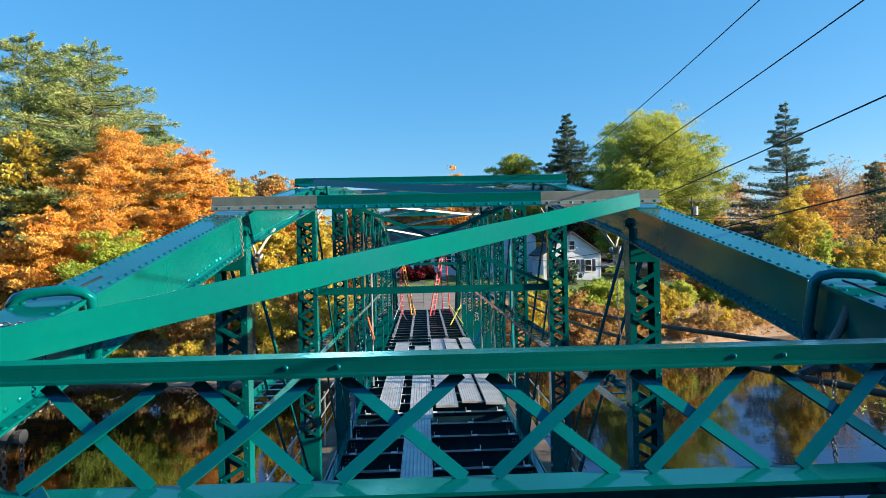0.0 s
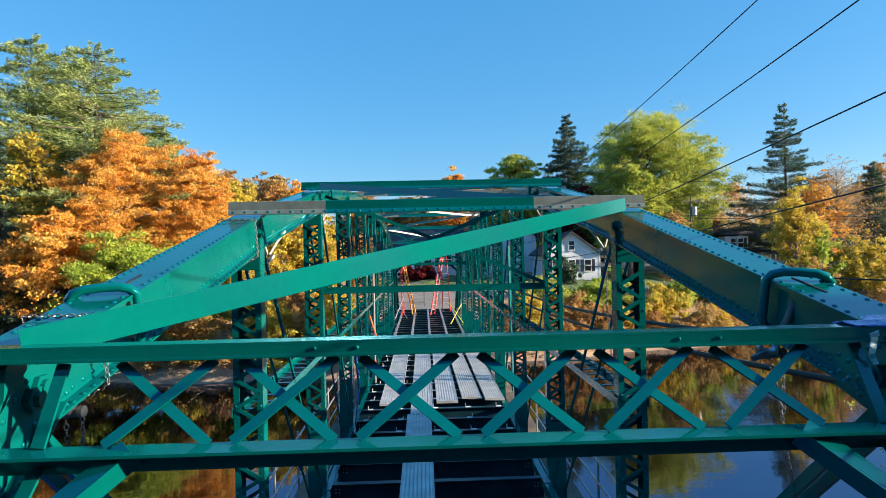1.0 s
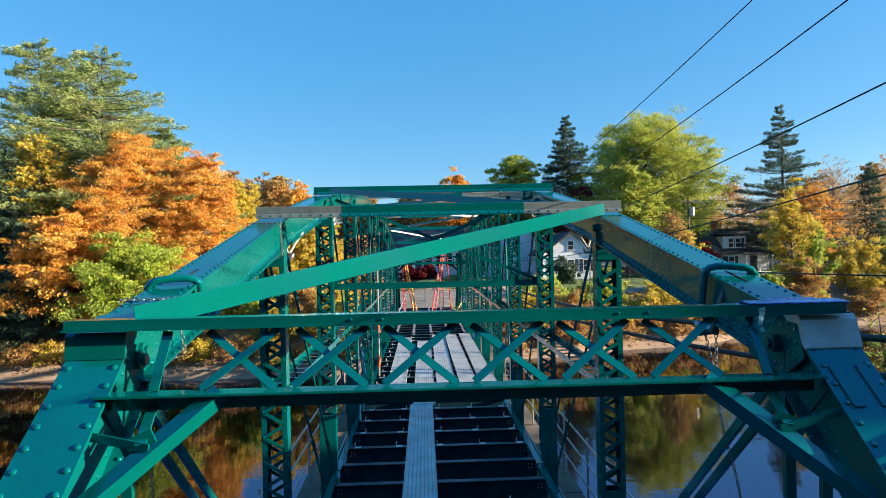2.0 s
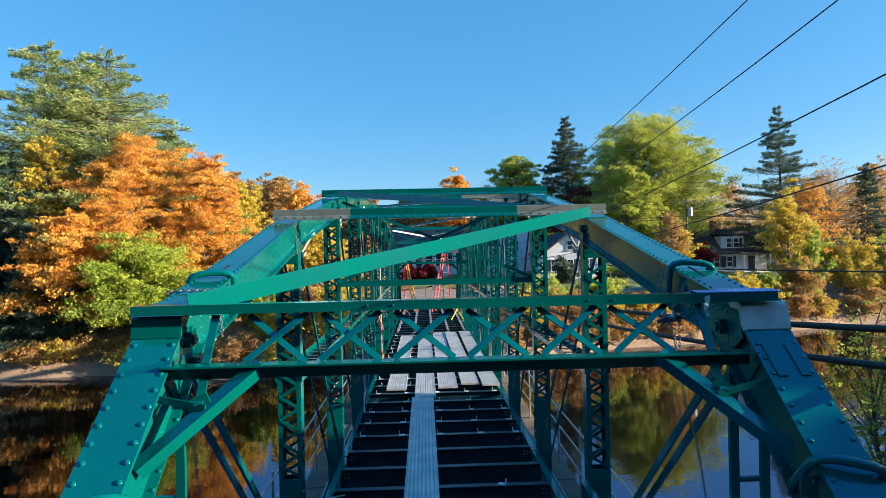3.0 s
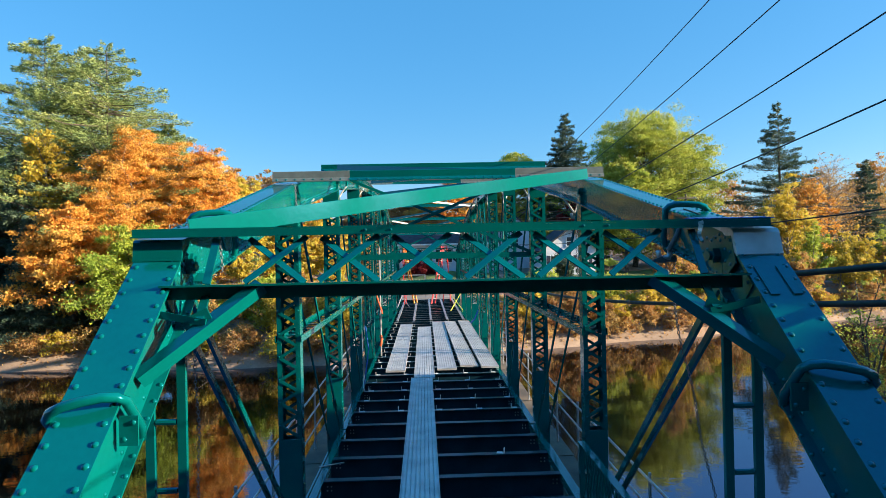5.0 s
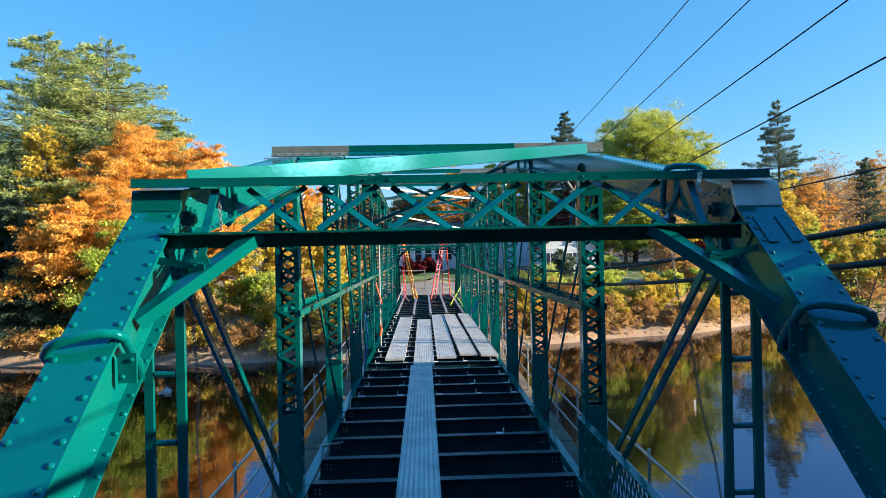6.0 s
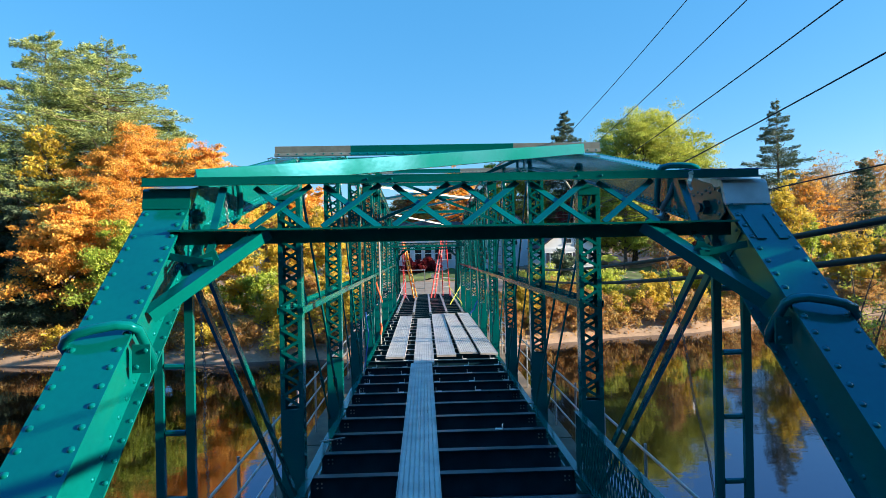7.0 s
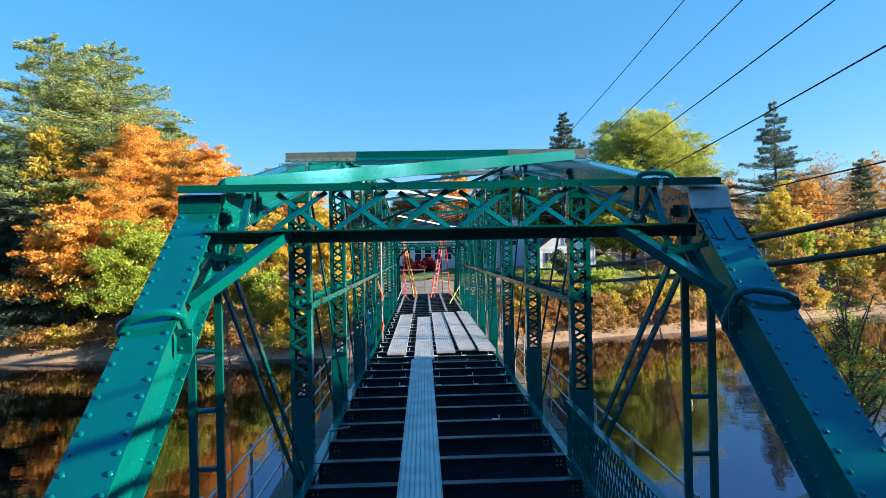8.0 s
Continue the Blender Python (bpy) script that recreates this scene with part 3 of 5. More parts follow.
tagged(flap, "pale torn strip of plastic wrap hanging down", "plastic wrap")

# ---- deck ----
STEP = PANEL / 4
JOIST_X0, JOIST_X1 = -1.87, 1.85
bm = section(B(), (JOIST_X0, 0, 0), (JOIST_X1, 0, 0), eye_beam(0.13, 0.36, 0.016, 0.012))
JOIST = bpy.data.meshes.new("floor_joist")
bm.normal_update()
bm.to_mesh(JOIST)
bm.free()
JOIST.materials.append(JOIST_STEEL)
deck = thing("deck_frame", (0, node_y(0), 0), "open bridge deck of dark green steel joists, unfinished", "bridge deck", kind="structure")
CLIP = bpy.data.meshes.new("clip")
bm = section(B(), (-0.045, 0, 0), (0.045, 0, 0), [(-0.07, 0.001), (0.06, 0.001), (0.06, 0.09), (0.048, 0.09), (0.048, 0.012), (-0.07, 0.012)])
bm.normal_update()
bm.to_mesh(CLIP)
bm.free()
CLIP.materials.append(ZINC)
BOLT = bpy.data.meshes.new("bolt_head")
bm = ring_tube(B(), [(0, 0, 0), (0, 0, 0.012)], 0.014, 6)
bm.to_mesh(BOLT)
bm.free()
BOLT.materials.append(GALV)
rng = np.random.default_rng(3)
STRINGERS = (-1.62, -0.8, 0.04, 0.86, 1.66)
for i in range(int(PANEL * PANELS / STEP) + 1):
    y = Y0 + 0.13 + i * STEP
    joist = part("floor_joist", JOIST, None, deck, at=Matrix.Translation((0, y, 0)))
    if y > 10.6:
        for x in STRINGERS:
            part("clip", CLIP, None, joist, at=Matrix.Translation((x + rng.normal() * 0.012, y, 0)) @ Matrix.Rotation(radians(90 + 180 * (i % 2)), 4, "Z"))
    elif i % 4 == 2:
        part("clip", CLIP, None, joist, at=Matrix.Translation((1.1 + rng.normal() * 0.2, y, 0)) @ Matrix.Rotation(rng.random() * 3, 4, "Z"))
    if y < 14:
        for x in (JOIST_X0 + 0.1, JOIST_X0 + 0.16, JOIST_X1 - 0.16, JOIST_X1 - 0.1):
            for z in (-0.1, -0.16):
                part("bolt_head", BOLT, None, joist, at=Matrix.Translation((x, y - 0.006, z)) @ Matrix.Rotation(radians(90), 4, "X"))
for x in (JOIST_X0, JOIST_X1):
    for k in range(0, PANELS, 2):
        part("edge_channel", section(B(), (x, node_y(k) + 0.01, 0.004), (x, node_y(min(k + 2, PANELS)) - 0.01, 0.004), [(-0.055, -0.12), (-0.045, -0.12), (-0.045, 0.0), (0.055, 0.0), (0.055, 0.012), (-0.055, 0.012)]), PAINT, deck)
        y = node_y(k) - 0.2 + PANEL
        part("splice_strap", box(B(), x - 0.06, x + 0.06, y, y + 0.16, 0.017, 0.03), GALV if k == 2 and x > 0 else PAINT, deck)
for x in STRINGERS:
    part("deck_stringer", section(B(), (x, 27.2, 0.002), (x, node_y(11), 0.002), [(-0.05, 0), (0.05, 0), (0.05, 0.05), (-0.05, 0.05)]), GALV, deck)


def plank(x0, x1, y0, y1, z, yaw=0.0, tip=0.0):
    """A stage plank: hollow ribs side by side between two rails, with end caps."""
    w, L = x1 - x0, y1 - y0
    ob = thing("aluminium_plank", ((x0 + x1) / 2, y0, z), "ribbed grey aluminium stage plank lying loose on the joists", "plank", "loose walk planks")
    n = 8
    turn = Matrix.Translation(((x0 + x1) / 2, y0, z)) @ Matrix.Rotation(radians(yaw), 4, "Z") @ Matrix.Rotation(radians(tip), 4, "Y")
    for i in range(n):
        a = -w / 2 + 0.012 + (w - 0.024) * i / n
        b = a + (w - 0.024) / n
        o = [(a + 0.001, 0), (b - 0.001, 0), (b - 0.001, 0.034), (b - 0.009, 0.036), (b - 0.011, 0.05), (a + 0.011, 0.05), (a + 0.009, 0.036), (a + 0.001, 0.034)]
        part("rib", section(B(), (0, 0, 0), (0, L, 0), o), ALU, ob, at=turn)
    for s in (-1, 1):
        part("side_rail", section(B(), (s * (w / 2 - 0.006), 0, 0), (s * (w / 2 - 0.006), L, 0), rect(0.011, 0.06, 0, 0.028)), ALU, ob, at=turn)
    part("end_cap", box(B(), -w / 2, w / 2, -0.012, -0.001, -0.002, 0.054), ALU, ob, at=turn)
    part("end_cap", box(B(), -w / 2, w / 2, L + 0.001, L + 0.012, -0.002, 0.054), ALU, ob, at=turn)
    return ob


plank(-0.64, -0.07, 2.2, 13.75, 0.015)
plank(-0.57, 0.0, 13.8, 24.3, 0.015)
plank(-1.39, -0.83, 14.8, 25.5, 0.015)
plank(0.09, 0.65, 14.9, 26.1, 0.015)
plank(0.77, 1.3, 15.2, 26.0, 0.03, 0.6, 3)
plank(1.37, 1.88, 15.0, 26.2, 0.03, 0.2, 2)

# lattice handrail panel beside the deck
rail = thing("lattice_railing", (1.83, 5.75, 0.02), "dark green lattice railing panel standing on the deck edge", "railing")
x, ya, yb, z0, z1 = 1.83, 1.2, 5.8, 0.05, 0.85
part("top_rail", section(B(), (x, ya, z1), (x, yb, z1), [(-0.045, 0), (0.045, 0), (0.045, 0.012), (-0.045, 0.012)]), PAINT, rail)
part("bottom_rail", section(B(), (x, ya, z0), (x, yb, z0), [(-0.035, 0), (0.035, 0), (0.035, 0.012), (-0.035, 0.012)]), PAINT, rail)
part("end_stile", box(B(), x - 0.03, x + 0.03, yb - 0.05, yb, z0 + 0.013, z1 - 0.001), PAINT, rail)
n = 40
for i in range(n):
    a = ya + (yb - ya - 0.3) * i / n
    for s in (-1, 1):
        y0, y1 = (a, a + 0.3) if s > 0 else (a + 0.3, a)
        part("lattice_bar", beam(B(), (x + s * 0.006, y0, z0 + 0.01), (x + s * 0.006, y1, z1 - 0.003), 0.022, 0.008, (1, 0, 0)), PAINT, rail)

# ---- work platform below and walkways beside the trusses ----
PLY = material("weathered_plywood", (0.16, 0.115, 0.075), rough=0.85, var=0.3, scale=1.3, fine=25, bump=0.3, tint=(0.07, 0.055, 0.045), island=0.5)
SHEET = bpy.data.meshes.new("plywood_sheet")
bm = box(B(), -0.6, 0.6, -1.2, 1.2, -0.02, 0)
bm.to_mesh(SHEET)
bm.free()
SHEET.materials.append(PLY)
platform = thing("work_platform", (0, 4, -1.25), "suspended work platform of worn plywood sheets under the deck", "platform", kind="structure")
for i in range(15):
    for j in range(5):
        at = Matrix.Translation(((j - 2) * 1.22, 5.0 + i * 2.42, -1.2 + 0.012 * ((i + j) % 2))) @ Matrix.Rotation(radians(rng.normal() * 0.5), 4, "Z")
        part("plywood_sheet", SHEET, None, platform, at=at)
for x in (-2.6, -1.0, 1.0, 2.6):
    part("platform_beam", beam(B(), (x, 3.9, -1.32), (x, 40, -1.32), 0.1, 0.15), GALV, platform)
for s in (-1, 1):
    guard = thing("pipe_guardrail", (s * 2.85, 4, -1.19), "grey steel pipe guardrail along the work platform edge", "guardrail", "platform guardrails")
    for z in (0.2, -0.2, -0.62):
        part("pipe_rail", ring_tube(B(), [(s * 2.85, 3.9, z), (s * 2.85, 40, z)], 0.022, 6), GALV, guard)
    for i in range(19):
        y = 4.2 + i * 1.95
        part("rail_post", ring_tube(B(), [(s * 2.89, y, -1.18), (s * 2.89, y, 0.27)], 0.024, 6), GALV, guard)

# ---- chains and tackles on the chords ----
LINK = bpy.data.meshes.new("chain_link")
bm = ring_tube(B(), [(0.0105 * math.sin(a), 0, 0.019 * math.cos(a)) for a in np.linspace(0, 2 * math.pi, 9)], 0.0042, 5)
bm.to_mesh(LINK)
bm.free()
STRAP_GREY = material("grey_sling", (0.2, 0.2, 0.2), rough=0.9, var=0.2, fine=80, bump=0.5)
DULL_CHAIN = material("dull_chain", (0.16, 0.17, 0.18), rough=0.45, metal=0.5, var=0.2)
LINK.materials.append(DULL_CHAIN)
ROPE = material("pale_rope", (0.42, 0.41, 0.38), rough=0.9, var=0.2, fine=80, bump=0.5)


def chain(a, b, sling=True):
    a, b = Vector(a), Vector(b)
    L = (b - a).length
    ob = thing("hoist_chain", b, "galvanised hoist chain hanging from the chord", "chain", "hoist chains")
    n = min(190, int(L / 0.03))
    turn = (a - b).to_track_quat("Z", "Y").to_matrix().to_4x4()
    for i in range(n):
        at = Matrix.Translation(a.lerp(b, i / n) + Vector((0.01 * math.sin(i * 0.21), 0, 0))) @ turn @ Matrix.Rotation(radians(90 * (i % 2)), 4, "Z")
        part("chain_link", LINK, None, ob, at=at)
    bm = ring_tube(B(), [a + Vector((-0.05, 0, 0.06)), a + Vector((-0.03, 0.02, 0.0)), a + Vector((0.03, -0.02, 0.0)), a + Vector((0.06, 0, 0.07))], 0.025, 8)
    part("hoist_block", bm, GALV, ob, smooth=True)
    if a.y < 4:
        body = ring_tube(B(), [a + Vector((-0.06, 0, -0.02)), a + Vector((0.07, 0.0, -0.01))], 0.026, 10)
        ring_tube(body, [a + Vector((0.075, 0, -0.01)), a + Vector((0.1, 0, -0.01))], 0.032, 12)
        part("lever_hoist", body, DULL_CHAIN, ob)
        part("lever", beam(B(), a + Vector((-0.03, -0.04, 0.0)), a + Vector((-0.12, -0.05, -0.03)), 0.02, 0.03), DULL_CHAIN, ob)
        part("sling_sleeve", ring_tube(B(), [a + Vector((0.03, -0.02, 0.06)), a + Vector((0.1, -0.04, 0.19)), a + Vector((0.14, -0.05, 0.3))], 0.022, 10), STRAP_GREY, ob, "pale padded sling sleeve", smooth=True)
        for i in range(11):
            part("chain_link", LINK, None, ob, at=Matrix.Translation(a + Vector((0.09, 0, -0.05 - 0.03 * i))) @ Matrix.Rotation(radians(90 * (i % 2)), 4, "Z"))
    if sling:
        for j in (-1, 1):
            part("sling", ring_tube(B(), [a + Vector((0, 0, 0.05)), a + Vector((0.08 * j, 0.1, 0.22)), a + Vector((0.16 * j, 0.2, 0.36))], 0.016, 6), ROPE, ob)
    return ob


chain((-2.07, 2.7, 3.2), (-2.02, 2.72, -2.5), False)
chain((1.84, 2.95, 3.36), (2.98, 3.0, -2.5), False)
for s in (-1, 1):
    for k in (2, 3, 4, 5):
        y = node_y(k) + 0.75
        z = TOPS[k] + (TOPS[k + 1] - TOPS[k]) * 0.2 - CHORD_H - 0.28
        chain((s * (HALF - 0.02), y, z), (s * (HALF + 0.08), y + 0.15, z - (0.9 if k > 2 else 1.3)), True)

def chain_loop(k, s, f):
    """A chain slung round the chord, its links along the four sides."""
    p, q = top(k, s), top(k + 1, s)
    p0, q0, d, u, v = axes(p, q)
    c = p.lerp(q, f)
    w, h = CHORD_W / 2 + 0.03, CHORD_H + 0.02
    ring = [c + u * a + v * b for a, b in ((-w, 0.02), (w, 0.02), (w, -h), (0, -h - 0.1), (-w, -h), (-w, 0.02))]
    ob = thing("chain_loop", c, "dull steel chain looped round the chord", "chain", "chain loops")
    n = 0
    for a, b in zip(ring, ring[1:]):
        turn = (b - a).to_track_quat("Z", "Y").to_matrix().to_4x4()
        m = max(2, int((b - a).length / 0.03))
        for i in range(m):
            at = Matrix.Translation(a.lerp(b, (i + 0.5) / m)) @ turn @ Matrix.Rotation(radians(90 * (n % 2)), 4, "Z")
            part("chain_link", LINK, None, ob, at=at)
            n += 1
    return ob


chain_loop(1, -1, 0.13)
chain_loop(1, -1, 0.9)

# ---- ground, river ----
def shore(x):
    """Where the far bank meets the river; the bank draws back on the open side."""
    return 37.4 + 2.2 / (1 + np.exp(-np.clip(x / 2.0, -20, 20))) + 0.36 * np.clip(x - 4, 0, 48) + 0.7 * np.sin(x * 0.21 + 0.7) + 0.4 * np.sin(x * 0.5)


def ground_height(x, y):
    x, y = np.asarray(x, float), np.asarray(y, float)
    edge = shore(x)
    far = 1 / (1 + np.exp(-np.clip((y - edge - 3.0) / 1.1, -30, 30)))
    shelf = 1 / (1 + np.exp(-np.clip((y - edge) / 0.8, -30, 30)))
    spit = np.clip((x - 3.5) / 4.5, 0, 1)
    near = 1 / (1 + np.exp(np.clip((y + 2.5 - 13.0 * spit * spit * (3 - 2 * spit)) / 1.5, -30, 30)))
    h = -4.9 + 1.35 * shelf + 2.6 * far + 4.2 * near
    h = h + 1.6 * np.clip((y - 56) / 30, 0, 1)
    ridge = np.clip((y - 110) / 260, 0, 1)
    h = h + ridge * (9 + 5 * np.sin(x * 0.012 + 0.5) + 2 * np.sin(x * 0.05))
    rough = 0.22 * np.sin(x * 0.9 + 1) * np.sin(y * 0.7) + 0.12 * np.sin(x * 2.3) * np.sin(y * 1.9 + 2)
    return h + rough * (far + near) * (1 - ridge) + 0.05 * np.sin(x * 1.7 + y * 2.1) * shelf


def G(x, y, dz=0.0):
    return (x, y, float(ground_height(x, y)) + dz)


xs = np.concatenate([np.linspace(-1500, -90, 26)[:-1], np.linspace(-90, 90, 241), np.linspace(90, 1500, 26)[1:]])
ys = np.concatenate([np.linspace(-600, -20, 16)[:-1], np.linspace(-20, 34, 30)[:-1], np.linspace(34, 62, 100)[:-1], np.linspace(62, 120, 50), np.linspace(120, 1800, 30)[1:]])
gx, gy = np.meshgrid(xs, ys)
gz = ground_height(gx, gy)
me = bpy.data.meshes.new("ground")
nx, ny = len(xs), len(ys)
idx = np.arange(nx * ny).reshape(ny, nx)
me.from_pydata(np.stack([gx.ravel(), gy.ravel(), gz.ravel()], 1).tolist(), [], np.stack([idx[:-1, :-1].ravel(), idx[:-1, 1:].ravel(), idx[1:, 1:].ravel(), idx[1:, :-1].ravel()], 1).tolist())
me.shade_smooth()
tagged(part("ground", me, GROUND), "leaf-strewn brown river banks with a bare muddy shore", "ground", kind="structure")


def water_material():
    m = bpy.data.materials.new("river_water")
    m.use_nodes = True
    nt = m.node_tree
    b = nt.nodes["Principled BSDF"]
    b.inputs["Roughness"].default_value = 0.03
    b.inputs["IOR"].default_value = 2.7
    b.inputs["Specular Tint"].default_value = (0.6, 0.62, 1.0, 1)
    geo = nt.nodes.new("ShaderNodeNewGeometry")
    n0 = nt.nodes.new("ShaderNodeTexNoise")
    n0.inputs["Scale"].default_value, n0.inputs["Detail"].default_value = 0.16, 4.0
    nt.links.new(geo.outputs["Position"], n0.inputs["Vector"])
    ramp = nt.nodes.new("ShaderNodeValToRGB")
    ramp.color_ramp.elements[0].position, ramp.color_ramp.elements[1].position = 0.35, 0.7
    ramp.color_ramp.elements[0].color, ramp.color_ramp.elements[1].color = (0.0015, 0.0015, 0.001, 1), (0.006, 0.004, 0.002, 1)
    nt.links.new(n0.outputs["Fac"], ramp.inputs["Fac"])
    nt.links.new(ramp.outputs["Color"], b.inputs["Base Color"])
    mp = nt.nodes.new("ShaderNodeMapping")
    mp.inputs["Scale"].default_value = (0.7, 1.5, 1)
    nt.links.new(geo.outputs["Position"], mp.inputs["Vector"])
    n1 = nt.nodes.new("ShaderNodeTexNoise")
    n1.inputs["Scale"].default_value, n1.inputs["Detail"].default_value = 1.6, 3.0
    n2 = nt.nodes.new("ShaderNodeTexNoise")
    n2.inputs["Scale"].default_value, n2.inputs["Detail"].default_value = 9.0, 2.0
    b1, b2 = nt.nodes.new("ShaderNodeBump"), nt.nodes.new("ShaderNodeBump")
    for n, bp, s, d in ((n1, b1, 0.2, 0.016), (n2, b2, 0.12, 0.003)):
        nt.links.new(mp.outputs["Vector"], n.inputs["Vector"])
        bp.inputs["Strength"].default_value, bp.inputs["Distance"].default_value = s, d
        nt.links.new(n.outputs["Fac"], bp.inputs["Height"])
    nt.links.new(b1.outputs["Normal"], b2.inputs["Normal"])
    nt.links.new(b2.outputs["Normal"], b.inputs["Normal"])
    return m


bm = B()
box(bm, -500, 500, -9, 66, -4.06, -4.0)
tagged(part("water", bm, water_material()), "calm brown river reflecting sky and autumn trees", "river", kind="structure")

# ---- planting ----
def leaf_mesh(pts, size, rng, aspect=0.6, axis=None, name="crown"):
    """One small pointed leaf at each point; axis bends them along a direction."""
    n = len(pts)
    a = rng.normal(size=(n, 3))
    if axis is not None:
        a = a * 0.45 + axis
    a /= np.linalg.norm(a, axis=1)[:, None]
    b = np.cross(a, rng.normal(size=(n, 3)))
    b /= np.linalg.norm(b, axis=1)[:, None]
    s = size * (0.55 + 0.9 * rng.random(n))[:, None]
    a, b = a * s, b * s * aspect
    v = np.stack([pts - a - b, pts - a * 0.6 + b, pts + a], 1).reshape(-1, 3)
    m = bpy.data.meshes.new(name)
    m.vertices.add(3 * n)
    m.vertices.foreach_set("co", v.ravel())
    m.loops.add(3 * n)
    m.loops.foreach_set("vertex_index", np.arange(3 * n))
    m.polygons.add(n)
    m.polygons.foreach_set("loop_start", np.arange(n) * 3)
    m.update(calc_edges=True)
    return m


def clump(centres, radii, count, rng, flat=0.7):
    """Points in uneven clumps round the centres, thicker towards their shells."""
    pick = rng.integers(0, len(centres), count)
    d = rng.normal(size=(count, 3))
    d /= np.linalg.norm(d, axis=1)[:, None]
    r = radii[pick] * rng.random(count) ** 0.45 * np.where(rng.random(count) < 0.3, 1.6, 1.0)
    return centres[pick] + d * r[:, None] * np.array([1, 1, flat])


def broadleaf(at, height, spread, mat, seed, label, leaves=14000, low=0.15, size=0.12, bark=None, limbs=34, name="tree", cat="tree", twigs=9, flat=0.5, group="", loose=0.0, dome=2.6):
    """Tapered trunk, limbs that fork, and a crown of many small leaves in uneven clumps."""
    rng = np.random.default_rng(seed)
    at = Vector(at)
    ob = thing(name, at, label, cat, group)
    bm = B()
    tip = at + Vector((rng.normal() * 0.03 * height, rng.normal() * 0.03 * height, height * 0.86))
    knee = at.lerp(tip, 0.45) + Vector((rng.normal() * 0.02 * height, rng.normal() * 0.02 * height, 0))
    ring_tube(bm, [at + Vector((0, 0, -0.5)), at.lerp(knee, 0.4), knee, at.lerp(tip, 0.75), tip], height * 0.018 + 0.03, 7, 0.02)
    cs, rs = [], []
    for i in range(limbs):
        f = low + (0.98 - low) * (i + rng.random()) / limbs
        t = (f - low) / (1 - low)
        a = i * 2.4 + rng.normal() * 0.4
        env = (0.62 + 0.38 * math.sin(math.pi * min(1, 0.2 + 0.8 * t))) * math.sqrt(max(0.03, 1 - t ** dome))
        reach = spread * env * (0.7 - 0.45 * loose + (0.34 + 0.6 * loose) * rng.random())
        lift = height * (0.05 + (0.1 + 0.5 * loose) * rng.random())
        base = at.lerp(knee, f / 0.45) if f < 0.45 else knee.lerp(tip, (f - 0.45) / 0.55)
        end = base + Vector((math.cos(a) * reach, math.sin(a) * reach, lift))
        mid = base.lerp(end, 0.5) + Vector((rng.normal() * 0.1, rng.normal() * 0.1, reach * 0.1))
        ring_tube(bm, [base, mid, end], 0.02 + height * 0.006 * (1.1 - t), 5, 0.012)
        for j in range(twigs):
            g = 0.3 + 0.7 * (j + rng.random()) / twigs
            b0 = base.lerp(mid, g * 2) if g < 0.5 else mid.lerp(end, g * 2 - 1)
            c = b0 + Vector((rng.normal(), rng.normal(), rng.normal() * 0.7)) * spread * 0.14
            ring_tube(bm, [b0, b0.lerp(c, 1.4)], 0.012, 3, 0.006)
            cs.append(tuple(c))
            rs.append(spread * (0.08 + 0.12 * rng.random() ** 1.5) * (1.1 - 0.3 * t) * (9 / twigs) ** 0.4)
    part("trunk", bm, bark or BARK, ob)
    if leaves:
        part("crown", leaf_mesh(clump(np.array(cs), np.array(rs), leaves, rng, flat), size, rng), mat, ob)
    return ob


